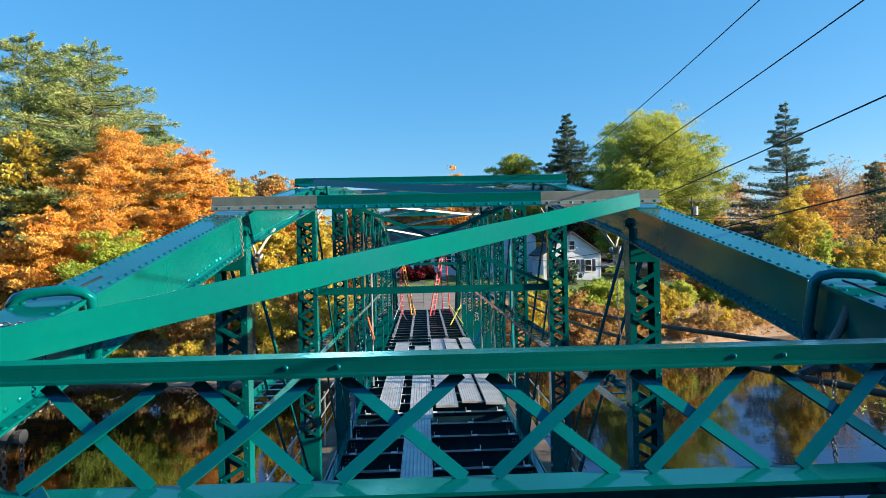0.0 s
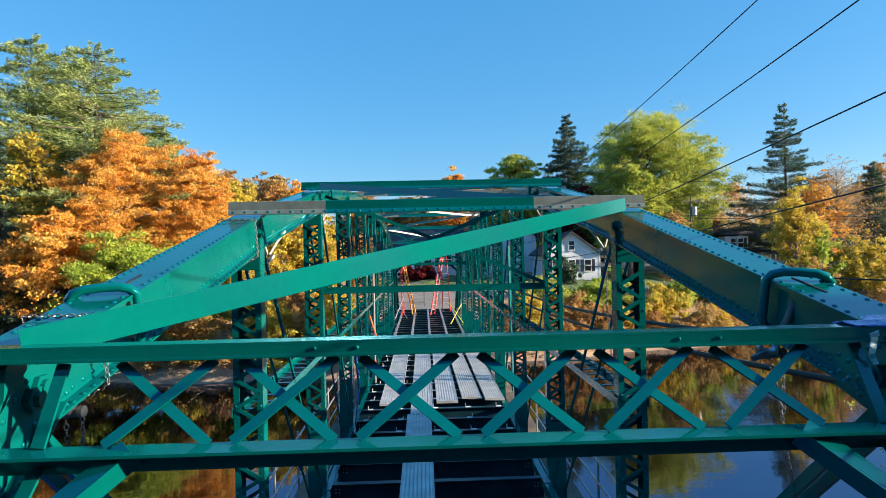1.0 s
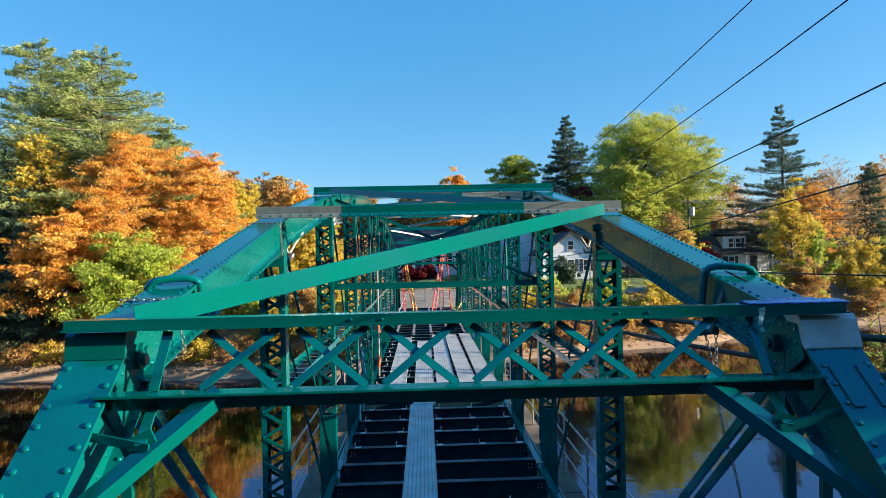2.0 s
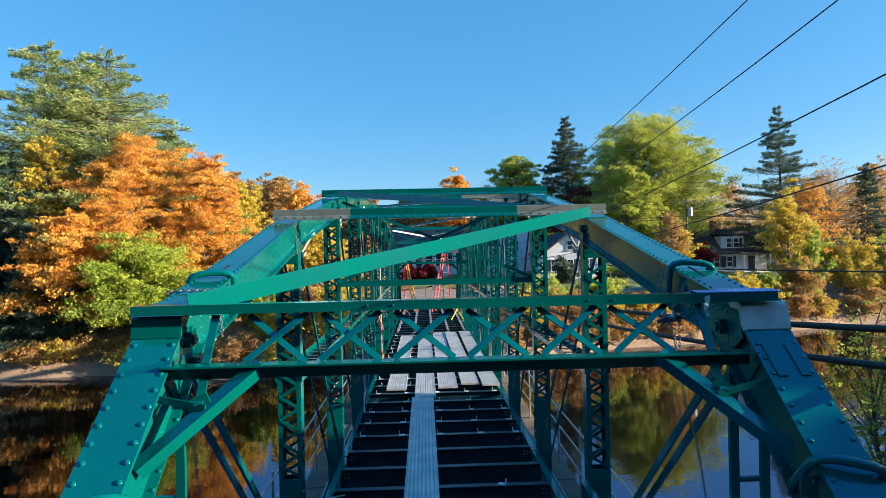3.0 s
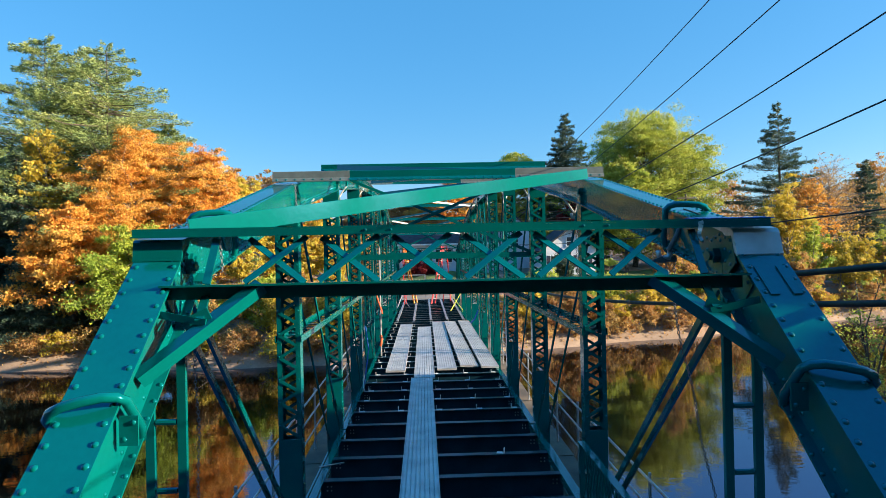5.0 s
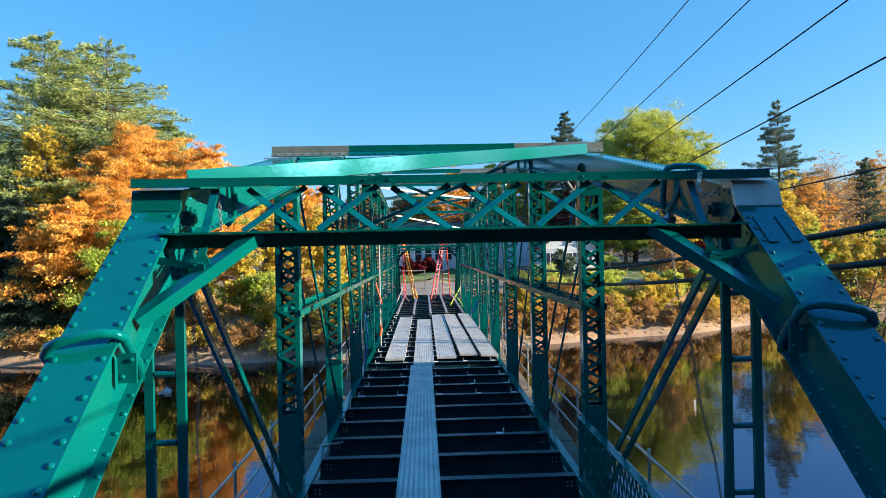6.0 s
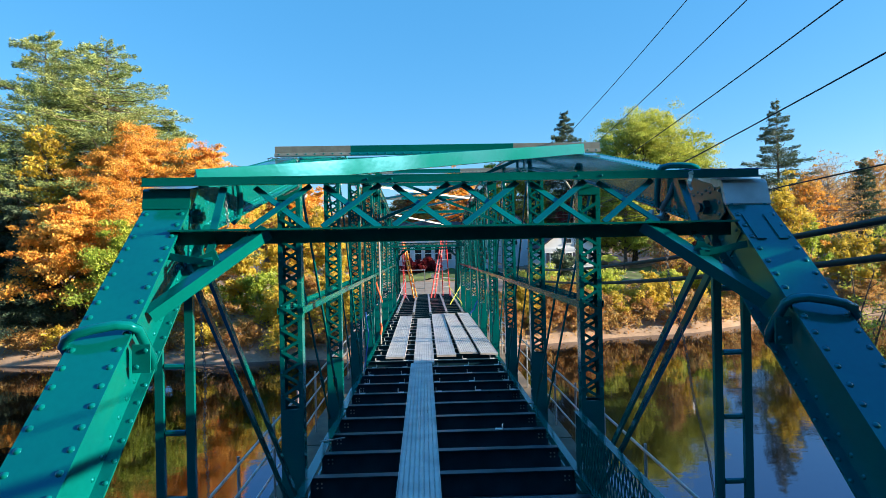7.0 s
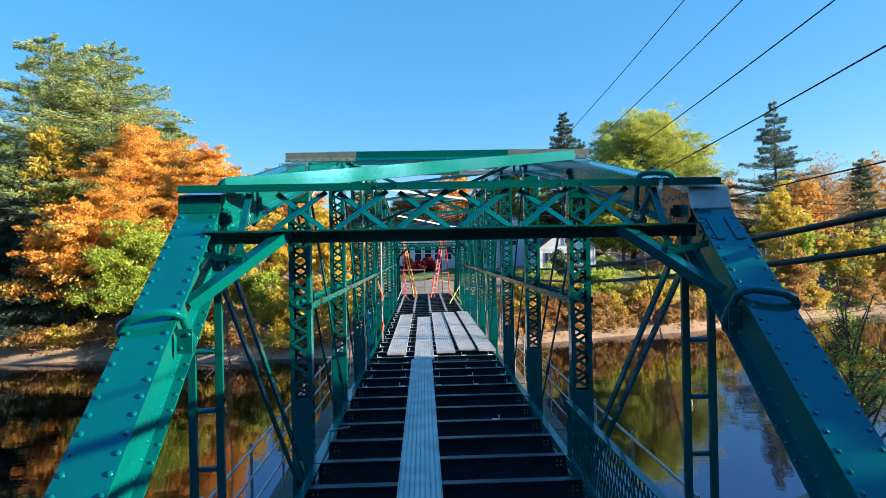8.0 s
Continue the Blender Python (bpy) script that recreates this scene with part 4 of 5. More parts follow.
def conifer(at, height, spread, mat, seed, label, sprays=26, droop=-0.1, start=0.12, leaves=16000, size=0.16, gap=0.3, power=0.9, name="conifer"):
    """A straight trunk with whorls of sprays of needles that shorten towards the top."""
    rng = np.random.default_rng(seed)
    at = Vector(at)
    thick, fan = (0.12, 0.24) if name == "pine_tree" else (0.13, 0.34)
    ob = thing(name, at, label, "tree")
    bm = B()
    ring_tube(bm, [at + Vector((0, 0, -0.5)), at + Vector((0.1, 0, height * 0.5)), at + Vector((0, 0, height * 0.98))], height * 0.014, 7, 0.02)
    pts, ax = [], []
    total = 0
    arms = []
    for i in range(sprays):
        f = start + (1 - start) * (i / sprays) ** 0.95
        around = 6 if f < 0.8 else 5
        for j in range(around):
            if rng.random() < gap * 0.5:
                continue
            a = j * 2 * math.pi / around + i * 1.1 + rng.normal() * 0.25
            reach = spread * (1 - ((f - start) / (1.02 - start)) ** power) * (0.45 + 0.7 * rng.random()) + 0.25
            z = at.z + height * f + rng.normal() * 0.15
            base = Vector((at.x, at.y, z))
            end = base + Vector((math.cos(a) * reach, math.sin(a) * reach, reach * (droop + rng.normal() * 0.07)))
            arms.append((base, end, reach))
            total += reach
    for base, end, reach in arms:
        mid = base.lerp(end, 0.55) + Vector((0, 0, -reach * 0.05))
        ring_tube(bm, [base, mid, end], 0.02 + reach * 0.008, 4, 0.008)
        n = max(6, int(leaves * reach / total))
        g = rng.random(n) ** 0.7
        p = np.array(base)[None] + (np.array(end) - np.array(base))[None] * (0.12 + 0.92 * g)[:, None]
        d = np.array((end - base).normalized())
        side = np.cross(d, [0, 0, 1])
        w = reach * fan * np.sin(np.pi * np.clip(0.15 + 0.8 * g, 0, 1))
        k = rng.normal(size=n) * 0.6
        p = p + side[None] * (k * w)[:, None] + np.stack([np.zeros(n), np.zeros(n), rng.normal(size=n) * thick + 0.04 * np.abs(k)], 1)
        pts.append(p)
        ax.append(np.tile(d, (n, 1)) + side[None] * np.sign(k)[:, None] * 0.7)
    part("trunk", bm, BARK, ob)
    part("crown", leaf_mesh(np.concatenate(pts), size, rng, 0.3, np.concatenate(ax)), mat, ob)
    return ob


def shrub(x, y, h, w, mat, seed, label, leaves=5000, size=0.1, dz=0.0):
    return broadleaf(G(x, y, dz), h, w, mat, seed, label, leaves, 0.03, size, BARK_GREY, 20, "shrub", "shrub", 5, 0.8, "bank shrubs", 0.9)


# left bank: tall white pines, maples, bright green saplings over the water
conifer(G(-32.8, 50), 23.8, 8.0, PINE, 11, "tall white pine with open layered yellow-green boughs", 46, 0.1, 0.2, 90000, 0.12, 0.55, 2.6, "pine_tree")
conifer(G(-27.8, 50.5), 23.4, 10.0, PINE, 12, "tall white pine with open layered yellow-green boughs", 44, 0.06, 0.18, 90000, 0.12, 0.55, 2.0, "pine_tree")
conifer(G(-30.6, 53), 23.6, 8.0, PINE, 37, "tall white pine with open layered yellow-green boughs", 42, 0.08, 0.25, 60000, 0.12, 0.55, 2.4, "pine_tree")
conifer(G(-37.5, 46), 22, 5.5, PINE, 13, "dark tall pine at the edge of the bank", 30, 0.12, 0.15, 60000, 0.16, 0.35, 1.6, "pine_tree")
conifer(G(-31, 43.5), 13, 3.6, SPRUCE, 14, "dark shaded hemlock under the tall pines", 24, -0.05, 0.08, 22000, 0.15, 0.2, 1.1, "hemlock_tree")
conifer(G(-35, 42), 12, 3.6, SPRUCE, 15, "dark shaded hemlock under the tall pines", 24, -0.05, 0.08, 16000, 0.17, 0.2, 1.1, "hemlock_tree")
conifer(G(-24.0, 54), 17.0, 8.0, PINE, 33, "tall white pine with open layered yellow-green boughs", 36, 0.08, 0.25, 60000, 0.14, 0.5, 1.4, "pine_tree")
broadleaf(G(-24.0, 47), 15.0, 6.2, ORANGE, 1, "tall sugar maple in bright orange autumn leaves on the bank", 230000, 0.08, 0.068, BARK_GREY, 72, twigs=16, flat=0.4)
broadleaf(G(-18.9, 49), 13.8, 4.4, ORANGE, 2, "orange autumn maple with thinning top on the bank", 110000, 0.1, 0.07, BARK_GREY, 54, twigs=14, flat=0.4)
broadleaf(G(-25.6, 41.5), 9.5, 4.0, ORANGE, 8, "low spreading maple branches in red-orange leaf", 40000, 0.15, 0.1)
broadleaf(G(-29.5, 45), 15.5, 2.6, YELLOW, 9, "slender birch with yellowing leaves before the pines", 9000, 0.45, 0.12, BARK_GREY)
broadleaf(G(-21.0, 40.9), 7.2, 5.0, LIME, 4, "bright green young maple leaning over the shore", 50000, 0.12, 0.085, loose=0.45)
conifer(G(-28.6, 41.2), 8.5, 3.2, SPRUCE, 5, "dark shaded hemlock over the muddy shore", 22, -0.05, 0.05, 22000, 0.13, 0.2, 1.1, "hemlock_tree")
conifer(G(-32.5, 41.5), 9.0, 3.4, SPRUCE, 34, "dark shaded hemlock over the muddy shore", 22, -0.05, 0.05, 22000, 0.13, 0.2, 1.1, "hemlock_tree")
broadleaf(G(-20.3, 54), 12.6, 3.4, LIME, 6, "yellow-green tree behind the orange maple", 20000, 0.15, 0.13)
broadleaf(G(-20, 62), 13, 4.0, YELLOW, 7, "yellow autumn tree on the far bank", 16000, 0.2, 0.15)
broadleaf(G(-11.3, 47), 7.4, 2.4, YELLOW, 10, "golden leaved young tree on the bank", 16000, 0.08, 0.11, BARK_GREY)
broadleaf(G(-9.0, 48.5), 8.0, 3.0, YELLOW, 16, "golden leaved young tree on the bank", 16000, 0.06, 0.11, BARK_GREY)
broadleaf(G(-6.0, 52), 7.0, 2.6, RUST, 17, "rust coloured young tree near the road", 12000, 0.08, 0.12, BARK_GREY)
broadleaf(G(-15.4, 72), 12.5, 4.2, ORANGE, 18, "rounded orange maple beyond the road", 16000, 0.2, 0.17)
broadleaf(G(-21, 85), 15, 5.0, RUST, 19, "russet oak beyond the road", 14000, 0.2, 0.2)
broadleaf(G(-25, 95), 16, 7.0, RUST, 35, "tan autumn tree far beyond the road", 16000, 0.15, 0.2)
broadleaf(G(-30, 90), 16.5, 6.0, RUST, 38, "tan autumn tree far beyond the road", 30000, 0.15, 0.16)
broadleaf(G(-33, 100), 17, 7.0, YELLOW, 36, "dull yellow autumn tree far beyond the road", 14000, 0.15, 0.2)
for i, (x, y, h, w) in enumerate(((-11, 104, 13.5, 5.5), (-3, 108, 14.0, 5.5), (0.5, 99, 12.5, 4.5), (11.5, 106, 14.5, 5.0), (20, 104, 14.0, 5.5))):
    broadleaf(G(x, y), h, w, (RUST, RUST, ORANGE, RUST, GREEN)[i], 520 + i, "autumn tree on the rise behind the long house", 26000, 0.08, 0.18, BARK_GREY, 44)
broadleaf(G(6.0, 104), 17.6, 5.2, ORANGE, 20, "orange treetop behind the white house", 12000, 0.3, 0.22)

# right bank: large trees beyond the lawn
broadleaf(G(30.9, 84), 22.4, 10.6, GREEN, 3, "large round tree turning from green to yellow", 190000, 0.08, 0.11, BARK, 90, twigs=14, flat=0.5, loose=0.08, dome=4.5)
broadleaf(G(42.0, 89), 20.5, 6.5, GREEN, 21, "thinning green-yellow tree crown beside the large one", 26000, 0.15, 0.14, BARK_GREY, 40)
broadleaf(G(15.2, 92), 19.0, 6.0, GREEN, 22, "rounded yellow-green tree behind the houses", 60000, 0.2, 0.13, twigs=12)
conifer(G(22.9, 92), 24.4, 8.5, SPRUCE, 23, "dark green spruce with upswept tip", 46, 0.02, 0.06, 70000, 0.18, 0.15, 1.15, "spruce_tree")
conifer(G(48.6, 77), 22.9, 8.8, SPRUCE, 24, "tall dark blue-green spruce with upturned open boughs", 30, 0.14, 0.08, 60000, 0.13, 0.6, 1.0, "spruce_tree")
broadleaf(G(26.5, 75), 15.0, 4.8, GREEN, 32, "tall yellow-green tree shading the white houses", 40000, 0.15, 0.15)
broadleaf(G(23.5, 86), 13.0, 4.2, RED, 25, "dark red maple between the spruce and green tree", 16000, 0.15, 0.18)
broadleaf(G(52, 72), 15.0, 5.5, RUST, 26, "nearly bare grey tree with few russet leaves", 2500, 0.15, 0.1, BARK_GREY, 60, twigs=9)
broadleaf(G(55, 78), 14, 5.5, RUST, 27, "nearly bare grey tree with few russet leaves", 3500, 0.15, 0.1, BARK_GREY, 54, twigs=9)
broadleaf(G(37.2, 57.0), 9.6, 3.0, YELLOW, 28, "golden small tree on the bank by the lawn", 16000, 0.08, 0.11, BARK_GREY, loose=0.6)
broadleaf(G(48.0, 70), 11.5, 4.0, ORANGE, 29, "orange maple on the bank", 8000, 0.12, 0.13, BARK_GREY, loose=0.5)
broadleaf(G(23.8, 55), 8.6, 2.0, RUST, 30, "thin reddish young tree", 7000, 0.2, 0.1, BARK_GREY)
broadleaf(G(25.6, 56), 7.2, 1.8, YELLOW, 31, "thin golden young tree", 8000, 0.12, 0.1, BARK_GREY)
for i in range(26):
    rng = np.random.default_rng(700 + i)
    x = 7.5 + i * 2.05 + rng.normal() * 0.7
    y = float(shore(x)) + 2.4 + rng.random() * 3.5
    mat = (YELLOW, GREEN, RUST, LIME, GREEN, YELLOW)[i % 6]
    word = {"green_yellow_leaves": "olive-green", "yellow_leaves": "golden", "russet_leaves": "russet", "bright_green_leaves": "yellow-green"}[mat.name]
    shrub(x, y, (1.5 + 0.9 * rng.random()) if x < 36 else (3.6 + 2.6 * rng.random()), 1.7 + 0.9 * rng.random(), mat, 40 + i, word + " autumn shrub on the river bank", 7500, 0.095)
for i in range(20):
    rng = np.random.default_rng(800 + i)
    x = -7.0 - i * 1.75 + rng.normal() * 0.5
    y = float(shore(x)) + 2.6 + rng.random() * 4.0
    mat = SPRUCE if x < -24 else (YELLOW, RUST, YELLOW, LIME)[i % 4]
    word = {"yellow_leaves": "golden", "russet_leaves": "russet", "bright_green_leaves": "yellow-green", "spruce_needles": "dark green"}[mat.name]
    shrub(x, y, 2.0 + 2.2 * rng.random(), 1.6 + 0.8 * rng.random(), mat, 80 + i, word + " autumn shrub on the river bank", 6500, 0.095)

for i in range(34):
    rng = np.random.default_rng(900 + i)
    x = (6.0 + i * 2.6 + rng.normal() * 0.8) if i < 20 else (-6.5 - (i - 20) * 1.7 + rng.normal() * 0.5)
    y = float(shore(x)) + 1.3 + rng.random() * 1.0
    mat = (RUST, YELLOW, RUST)[i % 3]
    word = {"yellow_leaves": "golden", "russet_leaves": "russet"}[mat.name]
    low = 1.0 if i < 20 else 0.5
    shrub(x, y, (1.4 + 0.9 * rng.random()) * low, 1.3 + 0.6 * rng.random(), mat, 120 + i, "low " + word + " brush over the muddy shore", 3500, 0.08)

for i in range(16):
    rng = np.random.default_rng(960 + i)
    x = 5.0 + i * 1.6 + rng.normal() * 0.4
    y = float(shore(x)) + 0.9 + rng.random() * 0.9
    shrub(x, y, 1.0 + 0.8 * rng.random(), 1.2 + 0.5 * rng.random(), RUST, 170 + i, "low brown brush and dead twigs by the water", 2200, 0.08)

for i, (x, y, h) in enumerate(((58, 84, 13), (63, 80, 15), (69, 86, 16), (76, 84, 14), (83, 90, 17))):
    if i % 2:
        conifer(G(x, y), h, 4.0, SPRUCE, 500 + i, "dark spruce among bare trees at the wood's edge", 30, -0.02, 0.06, 30000, 0.17, 0.3, 1.2, "spruce_tree")
    else:
        broadleaf(G(x, y), h, 5.5, RUST, 500 + i, "thinning russet tree at the wood's edge", 14000, 0.12, 0.14, BARK_GREY, 44)

# the far woods, and brush litter along the shore
rng = np.random.default_rng(77)
n = 420
cx = rng.uniform(-150, 170, n)
cy = rng.uniform(105, 190, n)
cx = cx * (cy / 140)
cz = ground_height(cx, cy) + rng.uniform(1, 9.5, n)
woods = leaf_mesh(clump(np.stack([cx, cy, cz], 1), rng.uniform(2.2, 4.5, n), 90000, rng, 0.9), 0.42, rng, name="far_woods")
tagged(part("far_woods", woods, RUST), "distant wooded hillside in dull autumn colours", "woods", kind="stuff")
cx = rng.uniform(-80, 120, 200)
cy = rng.uniform(84, 125, 200)
cz = ground_height(cx, cy) + rng.uniform(0.5, 7, 200) * np.where(cx > 48, 1.9, 1.0)
keep = (np.abs(cx - 2) > 16) & (np.abs(cx - 41) > 9)
woods = leaf_mesh(clump(np.stack([cx, cy, cz], 1)[keep], rng.uniform(1.5, 3.2, 200)[keep], 60000, rng, 0.9), 0.26, rng, name="mid_woods")
tagged(part("hedgerow_woods", woods, RUST), "belt of mixed autumn trees behind the houses", "woods", kind="stuff")
n = 60000
lx = rng.uniform(-60, 70, n)
ly = shore(lx) + 0.3 + rng.random(n) ** 0.7 * 12
lz = ground_height(lx, ly) + 0.03 + 0.25 * rng.random(n) ** 3
litter = leaf_mesh(np.stack([lx, ly, lz], 1), 0.1, rng, name="leaf_litter")
tagged(part("leaf_litter", litter, RUST), "fallen brown leaves strewn along the shore", "leaf litter", kind="stuff")
n = 900
lx, ly = rng.uniform(-2.5, 2.5, n), rng.uniform(1.5, 20, n)
scraps = leaf_mesh(np.stack([lx, ly, np.full(n, -1.16) + 0.02 * rng.random(n)], 1), 0.045, rng, name="platform_leaves")
tagged(part("platform_leaves", scraps, RUST), "fallen leaves and scraps lying on the work platform", "leaf litter", kind="stuff")
bm = B()
for i in range(700):
    x = rng.uniform(-40, 50)
    y = float(shore(x)) + 0.9 + rng.random() * 4.0
    p = Vector(G(x, y, 0.05))
    a = rng.random() * 6.3
    q = p + Vector((math.cos(a), math.sin(a), 0.35 * rng.random())) * (0.5 + 1.6 * rng.random())
    ring_tube(bm, [p, p.lerp(q, 0.5) + Vector((0, 0, 0.15 * rng.random())), q], 0.025, 3, 0.008)
tagged(part("driftwood", bm, BARK_GREY), "grey dead branches and driftwood lying along the shore", "driftwood", kind="stuff")


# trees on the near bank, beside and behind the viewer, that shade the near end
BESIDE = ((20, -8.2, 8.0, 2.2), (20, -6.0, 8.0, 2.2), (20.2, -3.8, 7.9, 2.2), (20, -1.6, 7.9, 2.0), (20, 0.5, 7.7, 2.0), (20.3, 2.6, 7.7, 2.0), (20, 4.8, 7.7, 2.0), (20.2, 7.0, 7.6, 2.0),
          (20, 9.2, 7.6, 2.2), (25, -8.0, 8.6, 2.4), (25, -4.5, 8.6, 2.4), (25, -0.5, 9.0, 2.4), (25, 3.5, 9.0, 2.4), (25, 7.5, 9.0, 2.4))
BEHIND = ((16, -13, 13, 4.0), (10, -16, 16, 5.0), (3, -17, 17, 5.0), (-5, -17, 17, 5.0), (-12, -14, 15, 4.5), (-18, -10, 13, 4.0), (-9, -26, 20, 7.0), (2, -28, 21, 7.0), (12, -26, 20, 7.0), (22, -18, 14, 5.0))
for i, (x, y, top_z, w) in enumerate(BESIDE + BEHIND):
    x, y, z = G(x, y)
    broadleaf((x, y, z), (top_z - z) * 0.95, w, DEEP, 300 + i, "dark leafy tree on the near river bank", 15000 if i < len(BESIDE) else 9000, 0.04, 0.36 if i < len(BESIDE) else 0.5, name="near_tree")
# unseen tree, added with a small high crown just to shade the portal
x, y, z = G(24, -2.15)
broadleaf((x, y, z), 10.4 - z, 0.6, DEEP, 340, "unseen slender tree added on the near bank to shade the portal", 6000, 0.8, 0.2, name="near_tree", limbs=16)


# ---- houses ----
LAWN = material("lawn", (0.09, 0.14, 0.025), rough=0.95, var=0.3, scale=0.8, fine=20, bump=0.5)
BRICK = material("chimney_brick", (0.28, 0.1, 0.07), rough=0.9, var=0.3, scale=6)
SHUTTER = material("dark_shutter", (0.02, 0.025, 0.05), rough=0.5)
TRIM = material("white_trim", (0.78, 0.78, 0.78), rough=0.5, var=0.04)
GREYWALL = material("blue_grey_clapboard", (0.13, 0.15, 0.2), rough=0.7, var=0.1)


def window(parent, c, w, h, n, shutters=False):
    """A sash window on a wall: frame, sill and panes. c: its middle, n: the wall's outward normal."""
    c, n = Vector(c), Vector(n)
    u = Vector((0, 0, 1)).cross(n)
    win = part("window", beam(B(), c - u * w / 2 + n * 0.02, c + u * w / 2 + n * 0.02, 0.05, h), TRIM, parent)
    for j in (-1, 1):
        m = c + Vector((0, 0, j * (h / 4 - 0.01))) + n * 0.05
        part("pane", beam(B(), m - u * (w / 2 - 0.09), m + u * (w / 2 - 0.09), 0.012, h / 2 - 0.12), GLASS, win)
    part("sill", beam(B(), c - u * (w / 2 + 0.05) - Vector((0, 0, h / 2)) + n * 0.06, c + u * (w / 2 + 0.05) - Vector((0, 0, h / 2)) + n * 0.06, 0.12, 0.06), TRIM, win)
    if shutters:
        for j in (-1, 1):
            m = c + u * j * (w / 2 + 0.24)
            part("shutter", beam(B(), m - u * 0.2 + n * 0.02, m + u * 0.2 + n * 0.02, 0.04, h), SHUTTER, win)
    return win


def gable_house(at, w, d, eave, rise, wall, label, ridge_x=True):
    """Walls with clapboard courses, a pitched roof with overhang, and corner trim, at its own origin."""
    ob = thing("house", at, label, "house")
    x0, x1, y0, y1 = at[0] - w / 2, at[0] + w / 2, at[1], at[1] + d
    z0, z1 = at[2] - 0.6, at[2] + eave
    body = part("wall", box(B(), x0, x1, y0, y1, z0, z1), wall, ob)
    n = int((eave) / 0.24)
    for i in range(n):
        z = at[2] + 0.24 * i
        part("clapboard", section(B(), (x0 - 0.01, y0, z), (x1 + 0.01, y0, z), [(0.003, 0.0), (0.035, 0.0), (0.012, 0.23), (0.003, 0.23)]), wall, body)
    t, o = 0.16, 0.4
    if ridge_x:
        ym = (y0 + y1) / 2
        for s in (-1, 1):
            a, b = Vector((0, ym, z1 + rise)), Vector((0, ym + s * (d / 2 + o), z1 - rise * o / (d / 2)))
            bm = B()
            beam(bm, (x0 - o, (a.y + b.y) / 2, (a.z + b.z) / 2 + t / 2), (x1 + o, (a.y + b.y) / 2, (a.z + b.z) / 2 + t / 2), (b - a).length, t, (0, s * rise, d / 2))
            part("roof", bm, ROOF, ob)
        for x in (x0 + 0.02, x1 - 0.02):
            bm = B()
            f = [bm.verts.new(v) for v in ((x - 0.02, y0, z1), (x - 0.02, y1, z1), (x - 0.02, ym, z1 + rise))]
            g = [bm.verts.new(v) for v in ((x + 0.02, y0, z1), (x + 0.02, y1, z1), (x + 0.02, ym, z1 + rise))]
            bm.faces.new(f[::-1]); bm.faces.new(g)
            for i in range(3):
                bm.faces.new((f[i], f[(i + 1) % 3], g[(i + 1) % 3], g[i]))
            part("gable", bm, wall, ob)
    else:
        xm = (x0 + x1) / 2
        for s in (-1, 1):
            a, b = Vector((xm, 0, z1 + rise)), Vector((xm + s * (w / 2 + o), 0, z1 - rise * o / (w / 2)))
            bm = B()
            beam(bm, ((a.x + b.x) / 2, y0 - o, (a.z + b.z) / 2 + t / 2), ((a.x + b.x) / 2, y1 + o, (a.z + b.z) / 2 + t / 2), (b - a).length, t, (s * rise, 0, w / 2))
            part("roof", bm, ROOF, ob)
        for y in (y0 + 0.02, y1 - 0.02):
            bm = B()
            f = [bm.verts.new(v) for v in ((x0, y - 0.02, z1), (x1, y - 0.02, z1), (xm, y - 0.02, z1 + rise))]
            g = [bm.verts.new(v) for v in ((x0, y + 0.02, z1), (x1, y + 0.02, z1), (xm, y + 0.02, z1 + rise))]
            bm.faces.new(f); bm.faces.new(g[::-1])
            for i in range(3):
                bm.faces.new((f[(i + 1) % 3], f[i], g[i], g[(i + 1) % 3]))
            part("gable", bm, wall, ob)
    for x in (x0, x1):
        part("corner_board", box(B(), x - 0.08, x + 0.08, y0 - 0.05, y0 - 0.003 + 0.05, at[2], z1), TRIM, ob)
    return ob


front = Vector((0, -1, 0))
# white cape with dormer and porch on the lawn
hz = G(42.5, 78)[2]
h = gable_house((42.5, 78, hz), 9.0, 7.0, 3.0, 3.0, WHITE, "white clapboard cape house with dark roof and dormer")
for x in (40.1, 41.9):
    window(h, (x, 78 - 0.04, hz + 1.6), 0.9, 1.5, front, True)
part("chimney", box(B(), 41.1, 41.8, 81.2, 81.9, hz + 4.8, hz + 7.4), BRICK, h)
dm = part("dormer", box(B(), 40.9, 44.1, 78.3, 81.0, hz + 3.3, hz + 5.1), WHITE, h)
part("dormer_roof", beam(B(), (42.5, 77.9, hz + 5.35), (42.5, 81.4, hz + 5.5), 3.8, 0.14), ROOF, h)
for x in (42.0, 43.0):
    window(h, (x, 78.26, hz + 4.2), 0.85, 1.3, front, x > 42.5)
part("porch_roof", beam(B(), (44.9, 76.2, hz + 2.6), (44.9, 78.0, hz + 2.9), 4.2, 0.12), ROOF, h)
for x in (43.1, 44.9, 46.7):
    part("porch_post", box(B(), x - 0.07, x + 0.07, 76.3, 76.44, hz, hz + 2.58), TRIM, h)
part("porch_floor", box(B(), 42.9, 46.9, 76.1, 77.95, hz - 0.3, hz + 0.25), TRIM, h)
part("door", box(B(), 44.5, 45.45, 77.9, 77.96, hz + 0.25, hz + 2.3), SHUTTER, h)
